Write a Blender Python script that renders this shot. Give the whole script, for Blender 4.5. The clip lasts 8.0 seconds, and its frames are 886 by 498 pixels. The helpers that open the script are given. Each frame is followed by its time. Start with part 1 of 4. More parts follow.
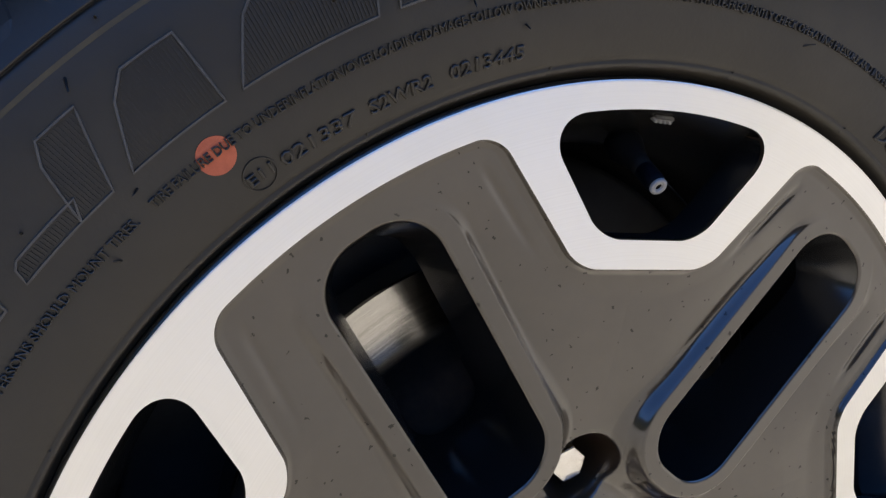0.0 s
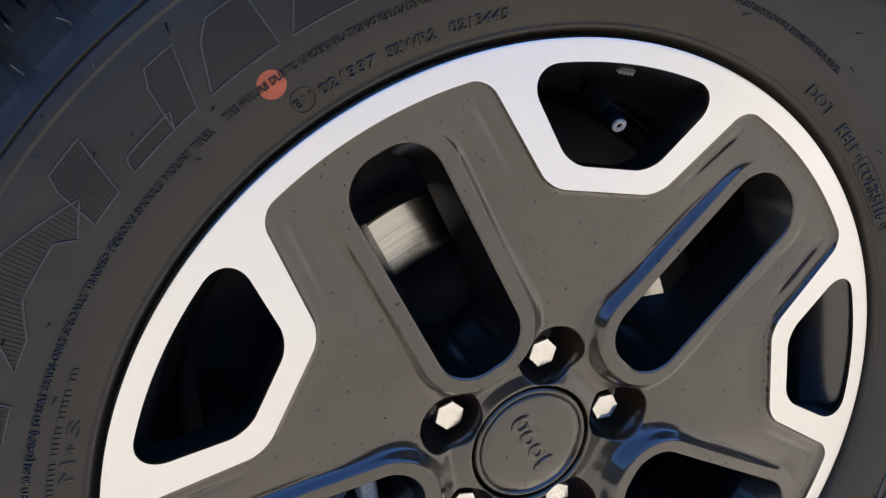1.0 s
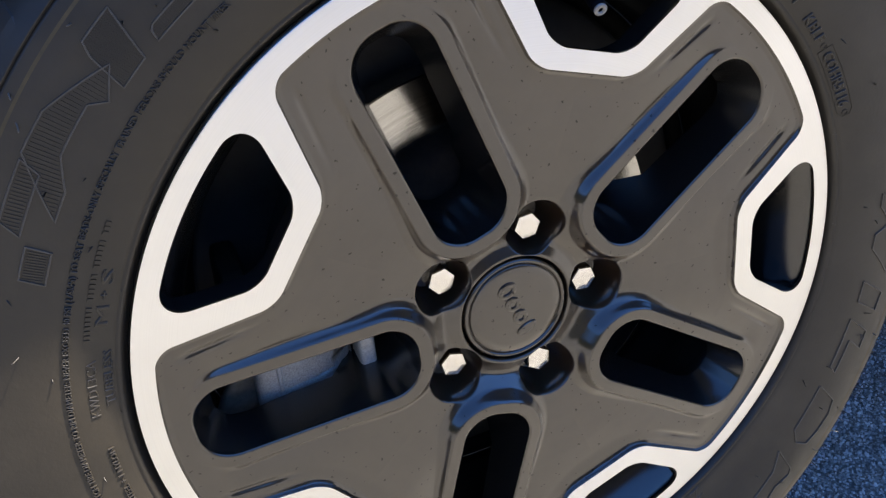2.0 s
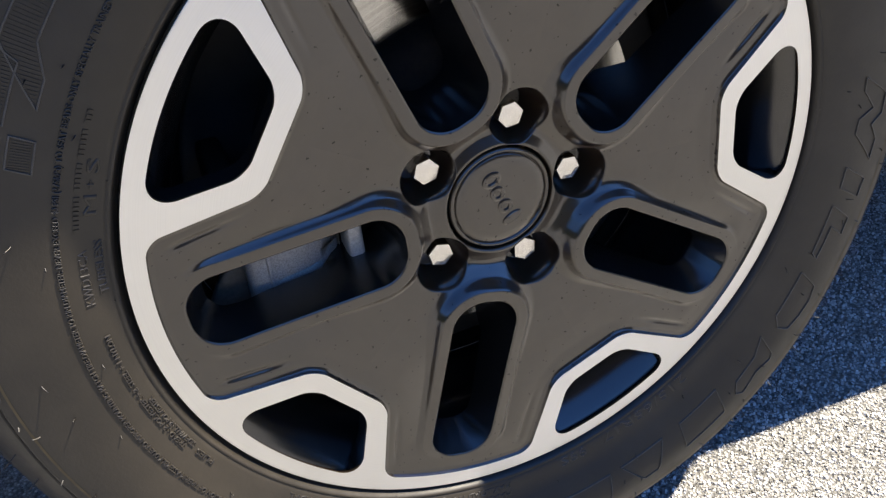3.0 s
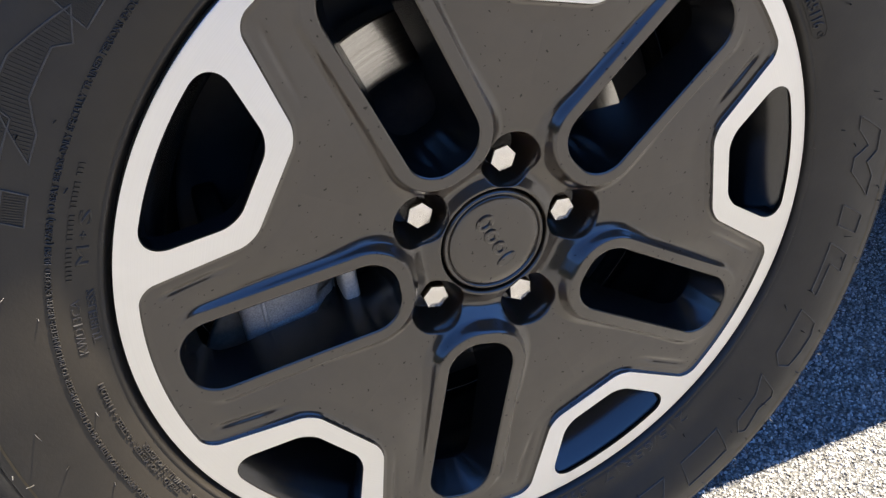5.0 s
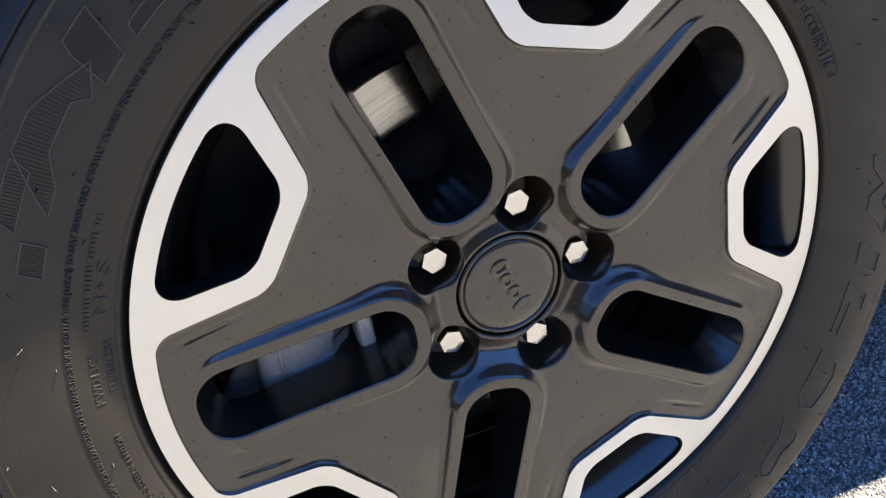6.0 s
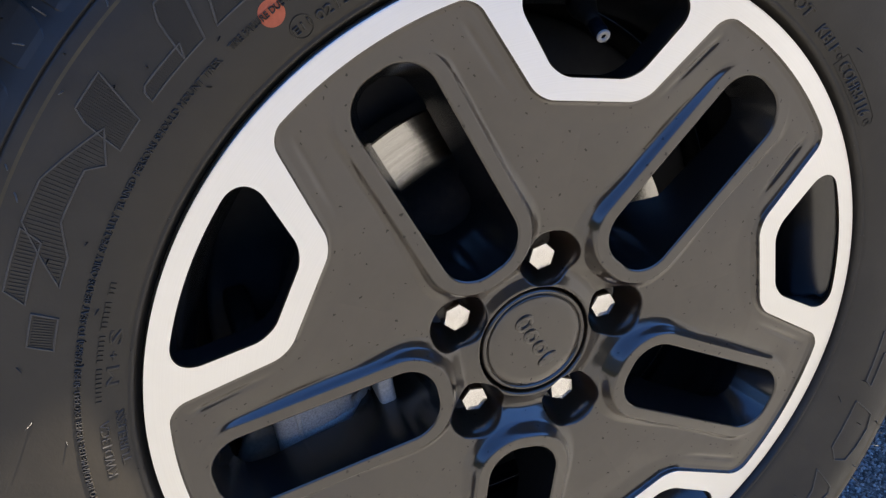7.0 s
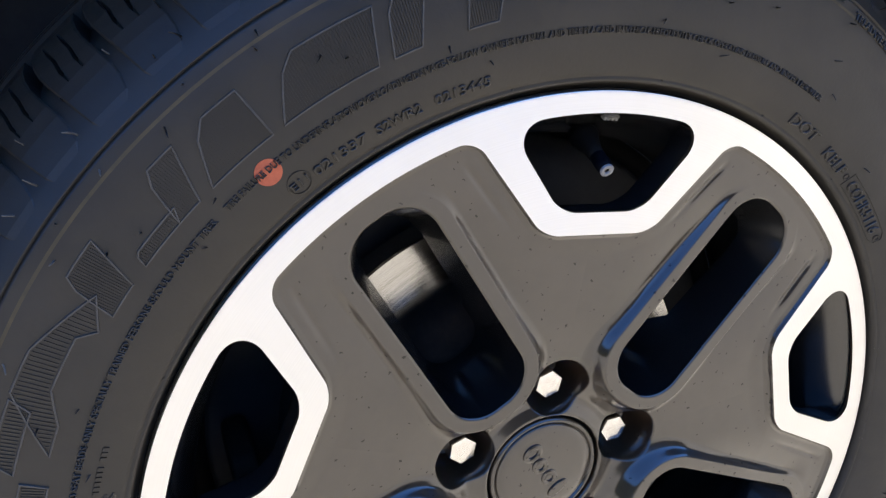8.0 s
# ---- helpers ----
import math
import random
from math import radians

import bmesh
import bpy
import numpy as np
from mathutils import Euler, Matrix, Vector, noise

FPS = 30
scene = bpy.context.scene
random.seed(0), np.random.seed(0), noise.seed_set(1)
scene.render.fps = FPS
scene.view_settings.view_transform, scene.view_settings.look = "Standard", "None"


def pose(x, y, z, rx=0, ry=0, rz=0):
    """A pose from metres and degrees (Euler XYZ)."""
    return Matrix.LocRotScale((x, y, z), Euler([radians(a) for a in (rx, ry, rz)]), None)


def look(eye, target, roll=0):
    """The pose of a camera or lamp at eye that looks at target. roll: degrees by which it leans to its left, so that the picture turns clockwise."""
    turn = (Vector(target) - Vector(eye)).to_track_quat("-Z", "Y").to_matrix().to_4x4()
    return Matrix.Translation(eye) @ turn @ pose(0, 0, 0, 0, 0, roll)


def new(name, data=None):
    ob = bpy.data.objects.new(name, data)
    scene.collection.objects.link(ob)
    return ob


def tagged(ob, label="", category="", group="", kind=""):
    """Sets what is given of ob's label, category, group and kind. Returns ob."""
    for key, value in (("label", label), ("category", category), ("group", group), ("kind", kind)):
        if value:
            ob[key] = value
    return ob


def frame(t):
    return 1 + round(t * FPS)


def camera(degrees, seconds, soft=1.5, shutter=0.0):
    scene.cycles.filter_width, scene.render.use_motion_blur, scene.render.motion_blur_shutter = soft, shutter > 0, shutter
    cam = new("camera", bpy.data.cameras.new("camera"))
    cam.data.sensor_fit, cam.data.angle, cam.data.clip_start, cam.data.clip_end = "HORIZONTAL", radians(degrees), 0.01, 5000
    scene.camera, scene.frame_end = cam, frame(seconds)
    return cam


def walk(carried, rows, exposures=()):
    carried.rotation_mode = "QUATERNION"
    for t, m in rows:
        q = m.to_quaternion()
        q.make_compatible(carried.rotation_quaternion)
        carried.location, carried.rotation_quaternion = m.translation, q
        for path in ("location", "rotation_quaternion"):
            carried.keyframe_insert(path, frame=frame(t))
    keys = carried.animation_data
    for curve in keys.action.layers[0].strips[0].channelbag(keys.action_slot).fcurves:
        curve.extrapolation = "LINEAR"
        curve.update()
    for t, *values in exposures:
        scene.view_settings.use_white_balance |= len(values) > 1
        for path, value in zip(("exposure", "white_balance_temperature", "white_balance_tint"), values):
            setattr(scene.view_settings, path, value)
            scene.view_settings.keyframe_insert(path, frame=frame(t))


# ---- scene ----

TAU = math.tau
SPIN = 12.3            # the wheel's turn about its axle, degrees
HUB = 0.3496           # axle height
cam = camera(55.96, 8.0, soft=1.3)
ROWS = [
    (0, -0.1663, -0.2628, 0.6313, 70.76, 3.79, -24.18),
    (0.5, -0.1756, -0.3099, 0.6357, 69.14, 3.06, -23.16),
    (1, -0.1879, -0.3510, 0.6424, 67.90, 2.42, -21.49),
    (1.5, -0.1990, -0.3783, 0.6386, 66.09, 1.81, -21.47),
    (2, -0.2075, -0.3963, 0.6346, 62.55, 1.86, -21.92),
    (2.2, -0.2086, -0.3993, 0.6313, 61.23, 1.97, -22.08),
    (3.3, -0.2032, -0.4151, 0.6198, 56.23, 3.05, -22.82),
    (3.5, -0.1994, -0.4152, 0.6187, 56.13, 3.12, -22.84),
    (4, -0.1966, -0.4147, 0.6182, 56.55, 3.23, -22.58),
    (4.5, -0.1966, -0.4102, 0.6247, 57.59, 3.22, -22.36),
    (5, -0.1936, -0.4131, 0.6313, 58.76, 3.62, -22.22),
    (5.2, -0.1922, -0.4155, 0.6353, 59.63, 3.67, -22.04),
    (6.5, -0.1928, -0.4091, 0.6299, 62.33, 5.46, -21.49),
    (7, -0.1898, -0.3857, 0.6470, 62.89, 5.36, -21.26),
    (7.5, -0.1825, -0.3660, 0.6658, 65.44, 5.88, -21.36),
    (8, -0.1758, -0.3571, 0.6849, 66.21, 6.33, -21.67),
]
EXPOSURES = [(t, stops, kelvin, 8.5) for t, stops, kelvin in (
    (0.0, 1.93, 7110), (1.0, 2.13, 7060), (1.5, 2.15, 7030), (2.2, 2.09, 6960), (3.5, 1.68, 6830), (4.5, 1.79, 6830), (5.0, 1.90, 6850),
    (6.5, 2.00, 6930), (7.0, 2.04, 6950), (7.5, 2.29, 6930), (8.0, 2.41, 6850))]
walk(cam, [(t, pose(x, y, z, rx, ry, rz)) for t, x, y, z, rx, ry, rz in ROWS], EXPOSURES)

# ---- light ----
SUN = Vector((0.5, -0.150, 1.0)).normalized()
world = bpy.data.worlds.new("sky")
scene.world = world
world.use_nodes = True
wn = world.node_tree
sky = wn.nodes.new("ShaderNodeTexSky")
sky.sky_type = "NISHITA"
sky.sun_disc = False
sky.sun_elevation = math.asin(SUN.z)
sky.sun_rotation = math.atan2(SUN.x, SUN.y)
sky.air_density, sky.dust_density, sky.ozone_density = 1.0, 0.0, 6.0
wn.nodes["Background"].inputs["Strength"].default_value = 0.095
deep = wn.nodes.new("ShaderNodeMix")
deep.data_type, deep.blend_type = "RGBA", "MULTIPLY"
deep.inputs[0].default_value = 1.0
deep.inputs[7].default_value = (0.50, 0.745, 1.07, 1)
wn.links.new(sky.outputs[0], deep.inputs[6])
wn.links.new(deep.outputs[2], wn.nodes["Background"].inputs["Color"])
sun = new("sun", bpy.data.lights.new("sun", "SUN"))
sun.data.energy, sun.data.angle, sun.data.color = 5.0, radians(0.53), (1.0, 0.92, 0.80)
sun.matrix_world = look(SUN * 20, (0, 0, 0))


# ---- materials ----
class Nodes:
    """A node material in the making."""

    def __init__(self, name, **inputs):
        self.mat = bpy.data.materials.new(name)
        self.mat.use_nodes = True
        self.tree = self.mat.node_tree
        self.bsdf = self.tree.nodes["Principled BSDF"]
        for key, value in inputs.items():
            self.bsdf.inputs[key.replace("_", " ")].default_value = value
        self.coords = self.tree.nodes.new("ShaderNodeTexCoord").outputs["Object"]

    def add(self, kind, ins=(), **props):
        node = self.tree.nodes.new("ShaderNode" + kind)
        if "operation" in props:
            node.operation = props["operation"]
        if "noise_dimensions" in props:
            node.noise_dimensions = props["noise_dimensions"]
        if "blend_type" in props:
            node.data_type, node.blend_type = "RGBA", props["blend_type"]
        for key, value in dict(ins).items():
            if isinstance(value, bpy.types.NodeSocket):
                self.tree.links.new(value, node.inputs[key])
            else:
                node.inputs[key].default_value = value
        return node

    def noise(self, scale, detail=4.0, rough=0.6, vector=None):
        return self.add("TexNoise", {"Vector": vector or self.coords, "Scale": scale, "Detail": detail, "Roughness": rough}).outputs["Fac"]

    def ramp(self, fac, *stops):
        node = self.add("ValToRGB", {"Fac": fac})
        els = node.color_ramp.elements
        while len(els) < len(stops):
            els.new(0.5)
        for el, (at, col) in zip(els, stops):
            el.position, el.color = at, (*col, 1) if len(col) == 3 else col
        return node.outputs["Color"]

    def mix(self, fac, a, b, blend="MIX"):
        node = self.add("Mix", blend_type=blend)
        for sock, value in zip((node.inputs[0], node.inputs[6], node.inputs[7]), (fac, a, b)):
            if isinstance(value, bpy.types.NodeSocket):
                self.tree.links.new(value, sock)
            else:
                sock.default_value = (*value, 1) if isinstance(value, tuple) else value
        return node.outputs[2]

    def math(self, op, a, b=0.0):
        node = self.add("Math", operation=op)
        for sock, value in zip(node.inputs, (a, b)):
            if isinstance(value, bpy.types.NodeSocket):
                self.tree.links.new(value, sock)
            else:
                sock.default_value = value
        return node.outputs[0]

    def set(self, key, value):
        if isinstance(value, bpy.types.NodeSocket):
            self.tree.links.new(value, self.bsdf.inputs[key])
        else:
            self.bsdf.inputs[key].default_value = value
        return self

    def bump(self, height, strength, distance):
        node = self.add("Bump", {"Height": height, "Strength": strength, "Distance": distance})
        return self.set("Normal", node.outputs[0])


def grey(v):
    return (v, v, v)


def paint_material():
    """Low-gloss dark paint with a clear coat, dust and tiny specks."""
    n = Nodes("dark_wheel_paint", Roughness=0.3, IOR=1.46, Coat_Weight=1.0, Coat_Roughness=0.12, Coat_IOR=1.66)
    dust = n.noise(38.0, 6.0, 0.65)
    fine = n.noise(1400.0, 2.0, 0.5)
    base = n.ramp(dust, (0.3, (0.0200, 0.0118, 0.0062)), (0.75, (0.0300, 0.0182, 0.0102)))
    wob = n.add("TexNoise", {"Vector": n.coords, "Scale": 420.0, "Detail": 3.0})
    spread = n.add("VectorMath", {0: n.coords, 1: n.add("VectorMath", {0: wob.outputs["Color"], 1: (0.004, 0.004, 0.004)}, operation="MULTIPLY").outputs[0]}, operation="ADD").outputs[0]
    spots = n.add("TexVoronoi", {"Vector": spread, "Scale": 180.0, "Randomness": 1.0})
    few = n.noise(21.0, 3.0)
    speck = n.math("MULTIPLY", n.math("LESS_THAN", spots.outputs["Distance"], n.math("MULTIPLY", few, 0.26)), n.math("GREATER_THAN", n.add("SeparateColor", {"Color": spots.outputs["Color"]}).outputs[0], 0.32))
    n.set("Base Color", n.mix(n.math("MULTIPLY", speck, 0.75), base, (0.003, 0.0028, 0.0025)))
    n.set("Roughness", n.math("ADD", n.math("MULTIPLY", dust, 0.06), n.math("ADD", n.math("MULTIPLY", speck, 0.25), 0.265)))
    n.set("Specular IOR Level", n.math("SUBTRACT", 0.5, n.math("MULTIPLY", speck, 0.3)))
    n.set("Coat Weight", n.math("SUBTRACT", 1.0, n.math("MULTIPLY", speck, 0.6)))
    n.bump(n.math("ADD", n.math("MULTIPLY", fine, 0.25), speck), 0.06, 0.0002)
    return n.mat


def machined_material():
    """Bright turned aluminium under clear lacquer, with fine circular cutting lines."""
    n = Nodes("machined_aluminium", Metallic=1.0, Roughness=0.3, Anisotropic=0.88, Anisotropic_Rotation=0.25)
    turn = n.add("Tangent")
    turn.direction_type, turn.axis = "RADIAL", "Y"
    n.set("Tangent", turn.outputs[0])
    sep = n.add("SeparateXYZ", {"Vector": n.coords})
    r2 = n.math("ADD", n.math("POWER", sep.outputs["X"], 2.0), n.math("POWER", sep.outputs["Z"], 2.0))
    r = n.math("SQRT", r2)
    ring = n.add("TexNoise", {"W": n.math("MULTIPLY", r, 1500.0), "Scale": 1.0, "Detail": 2.0}, noise_dimensions="1D").outputs["Fac"]
    cloud = n.noise(30.0, 4.0)
    n.set("Base Color", n.ramp(n.math("ADD", n.math("MULTIPLY", ring, 0.5), n.math("MULTIPLY", cloud, 0.5)), (0.3, (0.80, 0.81, 0.83)), (0.7, (0.85, 0.86, 0.88))))
    n.set("Roughness", n.math("ADD", n.math("ADD", n.math("MULTIPLY", ring, 0.02), n.math("MULTIPLY", cloud, 0.05)), 0.265))
    return n.mat


def rubber_material():
    """Dusty black rubber, brown in its dusty parts."""
    n = Nodes("tyre_rubber", Roughness=0.5, IOR=1.44)
    big = n.noise(9.0, 6.0, 0.62)
    patch = n.noise(28.0, 4.0, 0.55)
    fine = n.noise(420.0, 3.0, 0.6)
    mid = n.noise(85.0, 3.0, 0.6)
    base = n.ramp(big, (0.32, (0.0165, 0.0150, 0.0130)), (0.70, (0.036, 0.0305, 0.0230)))
    dusty = n.ramp(patch, (0.48, grey(0.0)), (0.72, grey(1.0)))
    base = n.mix(n.math("MULTIPLY", dusty, 0.40), base, (0.046, 0.0385, 0.029))
    n.set("Base Color", n.mix(n.math("MULTIPLY", mid, 0.30), base, (0.039, 0.0322, 0.024)))
    n.set("Roughness", n.math("ADD", n.math("MULTIPLY", mid, 0.25), 0.31))
    n.bump(n.math("ADD", fine, n.math("MULTIPLY", mid, 0.6)), 0.22, 0.0004)
    return n.mat


def tinted_material(name, low, high, rough, metal=0.0, scale=60.0, bump=0.1, depth=0.0004, coat=0.0, gloss=0.5):
    n = Nodes(name, Roughness=rough, Metallic=metal, Coat_Weight=coat, Specular_IOR_Level=gloss)
    f = n.noise(scale, 5.0, 0.65)
    n.set("Base Color", n.ramp(f, (0.3, low), (0.72, high)))
    n.set("Roughness", n.math("ADD", n.math("MULTIPLY", f, 0.2), rough - 0.1))
    n.bump(n.noise(scale * 7, 3.0), bump, depth)
    return n.mat


def disc_material():
    """Brushed iron swept by the brake pads, with ring-shaped scores."""
    n = Nodes("brake_disc_iron", Metallic=1.0, Roughness=0.3)
    sep = n.add("SeparateXYZ", {"Vector": n.coords})
    r = n.math("SQRT", n.math("ADD", n.math("POWER", sep.outputs["X"], 2.0), n.math("POWER", sep.outputs["Z"], 2.0)))
    ring = n.add("TexNoise", {"W": n.math("MULTIPLY", r, 420.0), "Scale": 1.0, "Detail": 6.0, "Roughness": 0.7}, noise_dimensions="1D").outputs["Fac"]
    n.set("Base Color", n.ramp(ring, (0.3, (0.36, 0.345, 0.32)), (0.7, (0.56, 0.545, 0.51))))
    n.set("Roughness", n.math("ADD", n.math("MULTIPLY", ring, 0.08), 0.13))
    n.bump(ring, 0.07, 0.0003)
    return n.mat


def asphalt_material():
    """Weathered asphalt with pale stone chips in dark binder."""
    n = Nodes("weathered_asphalt", Roughness=0.6)
    cells = n.add("TexVoronoi", {"Vector": n.coords, "Scale": 330.0, "Randomness": 1.0})
    small = n.add("TexVoronoi", {"Vector": n.coords, "Scale": 760.0, "Randomness": 1.0})
    tone = n.ramp(n.math("FRACT", n.math("MULTIPLY", n.add("SeparateColor", {"Color": cells.outputs["Color"]}).outputs[0], 7.0)), (0.0, (0.14, 0.137, 0.130)), (0.5, (0.335, 0.326, 0.306)), (1.0, (0.58, 0.560, 0.520)))
    gaps = n.ramp(cells.outputs["Distance"], (0.25, grey(1.0)), (0.65, grey(0.38)))
    base = n.mix(1.0, tone, gaps, "MULTIPLY")
    base = n.mix(n.math("MULTIPLY", n.noise(3.0, 4.0), 0.25), base, (0.27, 0.263, 0.246))
    n.set("Base Color", base)
    h = n.math("SUBTRACT", 1.0, cells.outputs["Distance"])
    n.bump(n.math("ADD", h, n.math("MULTIPLY", small.outputs["Distance"], 0.4)), 0.9, 0.004)
    return n.mat


def stone_material():
    n = Nodes("stone_chips", Roughness=0.4)
    rnd = n.add("NewGeometry").outputs["Random Per Island"]
    tone = n.ramp(rnd, (0.0, (0.07, 0.069, 0.067)), (0.3, (0.33, 0.325, 0.312)), (0.6, (0.54, 0.532, 0.51)), (1.0, (0.90, 0.885, 0.85)))
    n.set("Base Color", n.mix(n.math("MULTIPLY", n.noise(500.0), 0.4), tone, (0.16, 0.15, 0.14)))
    n.bump(n.noise(900.0), 0.4, 0.0006)
    return n.mat


PAINT, SILVER, RUBBER = paint_material(), machined_material(), rubber_material()
DISC, ASPHALT, STONE = disc_material(), asphalt_material(), stone_material()
CHROME = tinted_material("chromed_steel", (0.74, 0.72, 0.69), (0.86, 0.84, 0.81), 0.22, 1.0, 140.0, 0.05)
CAST = tinted_material("cast_iron_caliper", (0.22, 0.22, 0.22), (0.50, 0.50, 0.49), 0.42, 0.4, 900.0, 0.6, 0.0003)
OLIVE_IRON = tinted_material("dull_pressed_steel", (0.035, 0.034, 0.029), (0.08, 0.076, 0.066), 0.5, 0.0, 300.0, 0.3, 0.0003)
PALE_IRON = tinted_material("machined_cast_iron", (0.42, 0.42, 0.40), (0.70, 0.69, 0.66), 0.4, 0.4, 700.0, 0.4, 0.0003)
# iron darkened to near black for the shade inside the wheel
DARK_IRON = tinted_material("recess_shaded_iron", (0.014, 0.011, 0.010), (0.030, 0.022, 0.016), 0.8, 0.0, 120.0, 0.4, gloss=0.1)
VALVE_RUBBER = tinted_material("black_valve_rubber", (0.004, 0.004, 0.004), (0.007, 0.007, 0.007), 0.6, 0.0, 200.0, gloss=0.08)
# wheel paint with a darker base: the shade inside slots and barrel, put into colour
INNER = Nodes("shaded_soft_gloss_paint", Base_Color=(0.008, 0.0075, 0.007, 1), Roughness=0.6, Specular_IOR_Level=0.0, Coat_Weight=1.0, Coat_Roughness=0.22, Coat_IOR=1.82).mat
PLASTIC = tinted_material("black_plastic", (0.016, 0.016, 0.017), (0.030, 0.030, 0.030), 0.6, 0.0, 90.0)
# the unseen car's colour is made up, pale to bounce light into shade
CAR_PAINT = tinted_material("bounce_light_car_paint", (0.46, 0.46, 0.46), (0.50, 0.50, 0.50), 0.35, 0.0, 3.0, 0.02, coat=0.6)
LETTER_RUBBER = tinted_material("moulded_rubber_letters", (0.019, 0.017, 0.0145), (0.034, 0.029, 0.0225), 0.34, 0.0, 60.0, 0.1, 0.0002)
# paler rubber for the outlines of the raised plain shapes
PALE_RUBBER = tinted_material("pale_outline_rubber", (0.050, 0.046, 0.040), (0.088, 0.080, 0.068), 0.5, 0.0, 240.0, 0.2)
PALE_HAIR = tinted_material("pale_rubber_hair", (0.07, 0.066, 0.06), (0.13, 0.124, 0.11), 0.5, 0.0, 300.0)
HAIR = tinted_material("glossy_black_rubber", (0.007, 0.006, 0.005), (0.012, 0.010, 0.008), 0.35, 0.0, 300.0)
ORANGE = tinted_material("orange_paint_dot", (0.42, 0.085, 0.035), (0.56, 0.13, 0.06), 0.6, 0.0, 260.0, 0.25)
OCHRE = tinted_material("ochre_mould_stain", (0.050, 0.038, 0.019), (0.088, 0.064, 0.027), 0.65, 0.0, 120.0)
GREY_METAL = tinted_material("dull_zinc", (0.22, 0.22, 0.22), (0.34, 0.34, 0.33), 0.5, 0.3, 200.0)
WHITE_CAP = tinted_material("pale_grey_plastic", (0.20, 0.20, 0.20), (0.30, 0.30, 0.29), 0.5, 0.0, 300.0)
VALVE_BLUE = tinted_material("dark_blue_plastic", (0.002, 0.0025, 0.0045), (0.003, 0.004, 0.007), 0.5, 0.0, 200.0, gloss=0.05)


# ---- building helpers ----
def mesh_from(name, verts, faces, mat, smooth=True, normals=None):
    me = bpy.data.meshes.new(name)
    if normals is not None:
        v, n, turned = np.asarray(verts), np.asarray(normals), []
        for f in faces:
            out = np.cross(v[f[1]] - v[f[0]], v[f[2]] - v[f[0]]) @ (n[f[0]] + n[f[1]] + n[f[2]])
            turned.append(f if out > 0 else f[::-1])
        faces = turned
    me.from_pydata([tuple(v) for v in verts], [], faces)
    me.materials.append(mat)
    if smooth:
        me.polygons.foreach_set("use_smooth", [True] * len(me.polygons))
    me.update()
    if normals is not None:
        me.normals_split_custom_set_from_vertices([tuple(v) for v in normals])
    return me


def part_mesh(name, me, parent, label="", at=None):
    ob = new(name, me)
    ob.parent = parent
    if at is not None:
        ob.matrix_basis = at
    return tagged(ob, label)


def part(name, bm, material, parent, label="", at=None, smooth=True):
    """One bmesh as one mesh object under a thing or a part."""
    me = bpy.data.meshes.new(name)
    bm.to_mesh(me)
    bm.free()
    me.materials.append(material)
    if smooth:
        me.polygons.foreach_set("use_smooth", [True] * len(me.polygons))
    return part_mesh(name, me, parent, label, at)


def lathe(profile, steps, closed=False, shape=None):
    """Verts and faces of a profile of (r, y) turned about the y axis; angles run clockwise from +z."""
    prof = np.array(profile, float)
    a = np.linspace(0, TAU, steps, endpoint=False)
    r, y = prof[:, 0][:, None], prof[:, 1][:, None]
    v = np.stack([r * np.sin(a), y + 0 * a, r * np.cos(a)], -1)
    if shape is not None:
        v = shape(v.reshape(-1, 3)).reshape(v.shape)
    n, m = len(prof), steps
    faces = []
    for i in range(n if closed else n - 1):
        k = (i + 1) % n
        for j in range(m):
            l = (j + 1) % m
            faces.append((i * m + j, k * m + j, k * m + l, i * m + l))
    return v.reshape(-1, 3), faces


def smooth01(x):
    x = np.clip(x, 0.0, 1.0)
    return x * x * (3 - 2 * x)


def round_and(a, b, k):
    return np.minimum(-k, np.maximum(a, b)) + np.hypot(np.maximum(k + a, 0), np.maximum(k + b, 0))


def round_or(a, b, k):
    return np.maximum(k, np.minimum(a, b)) - np.hypot(np.maximum(k - a, 0), np.maximum(k - b, 0))


# ---- setting ----
# a sheet to the horizon, finer round the wheel
def build_ground():
    xs = np.r_[-3000, -300, -40, -8, -2, np.linspace(-1, 1.6, 27), 3, 8, 40, 300, 3000]
    ys = np.r_[-3000, -300, -40, -8, -2, np.linspace(-1, 1, 21), 2, 8, 40, 300, 3000]
    v = [(x, y, 0.0) for x in xs for y in ys]
    m = len(ys)
    f = [(i * m + j, (i + 1) * m + j, (i + 1) * m + j + 1, i * m + j + 1) for i in range(len(xs) - 1) for j in range(m - 1)]
    ob = new("ground", mesh_from("ground", v, f, ASPHALT, False))
    tagged(ob, "weathered grey asphalt with pale stone chips, half in shade", "ground", kind="structure")


def build_dark_ring():
    """An unseen far ring, added to close the horizon and darken low reflections."""
    rng = np.random.default_rng(3)
    n = 240
    a = np.linspace(0, TAU, n, endpoint=False)
    top = 14.0 + np.convolve(rng.uniform(-3.0, 3.0, n + 4), np.ones(5) / 3.0, "valid")
    dist = 45 + rng.uniform(-2, 2, n)
    v = [(d * math.cos(t), d * math.sin(t), 0.0) for d, t in zip(dist, a)] + [(d * math.cos(t), d * math.sin(t), h) for d, t, h in zip(dist, a, top)]
    f = [(i, (i + 1) % n, n + (i + 1) % n, n + i) for i in range(n)]
    mat = tinted_material("dark_ring_green", (0.018, 0.026, 0.012), (0.055, 0.065, 0.030), 0.9, 0.0, 0.6, 0.5, 0.5, gloss=0.1)
    ob = new("backdrop", mesh_from("backdrop", v, f, mat, False))
    tagged(ob, "unseen dark green ring added to darken reflections at the horizon", "trees", kind="structure")


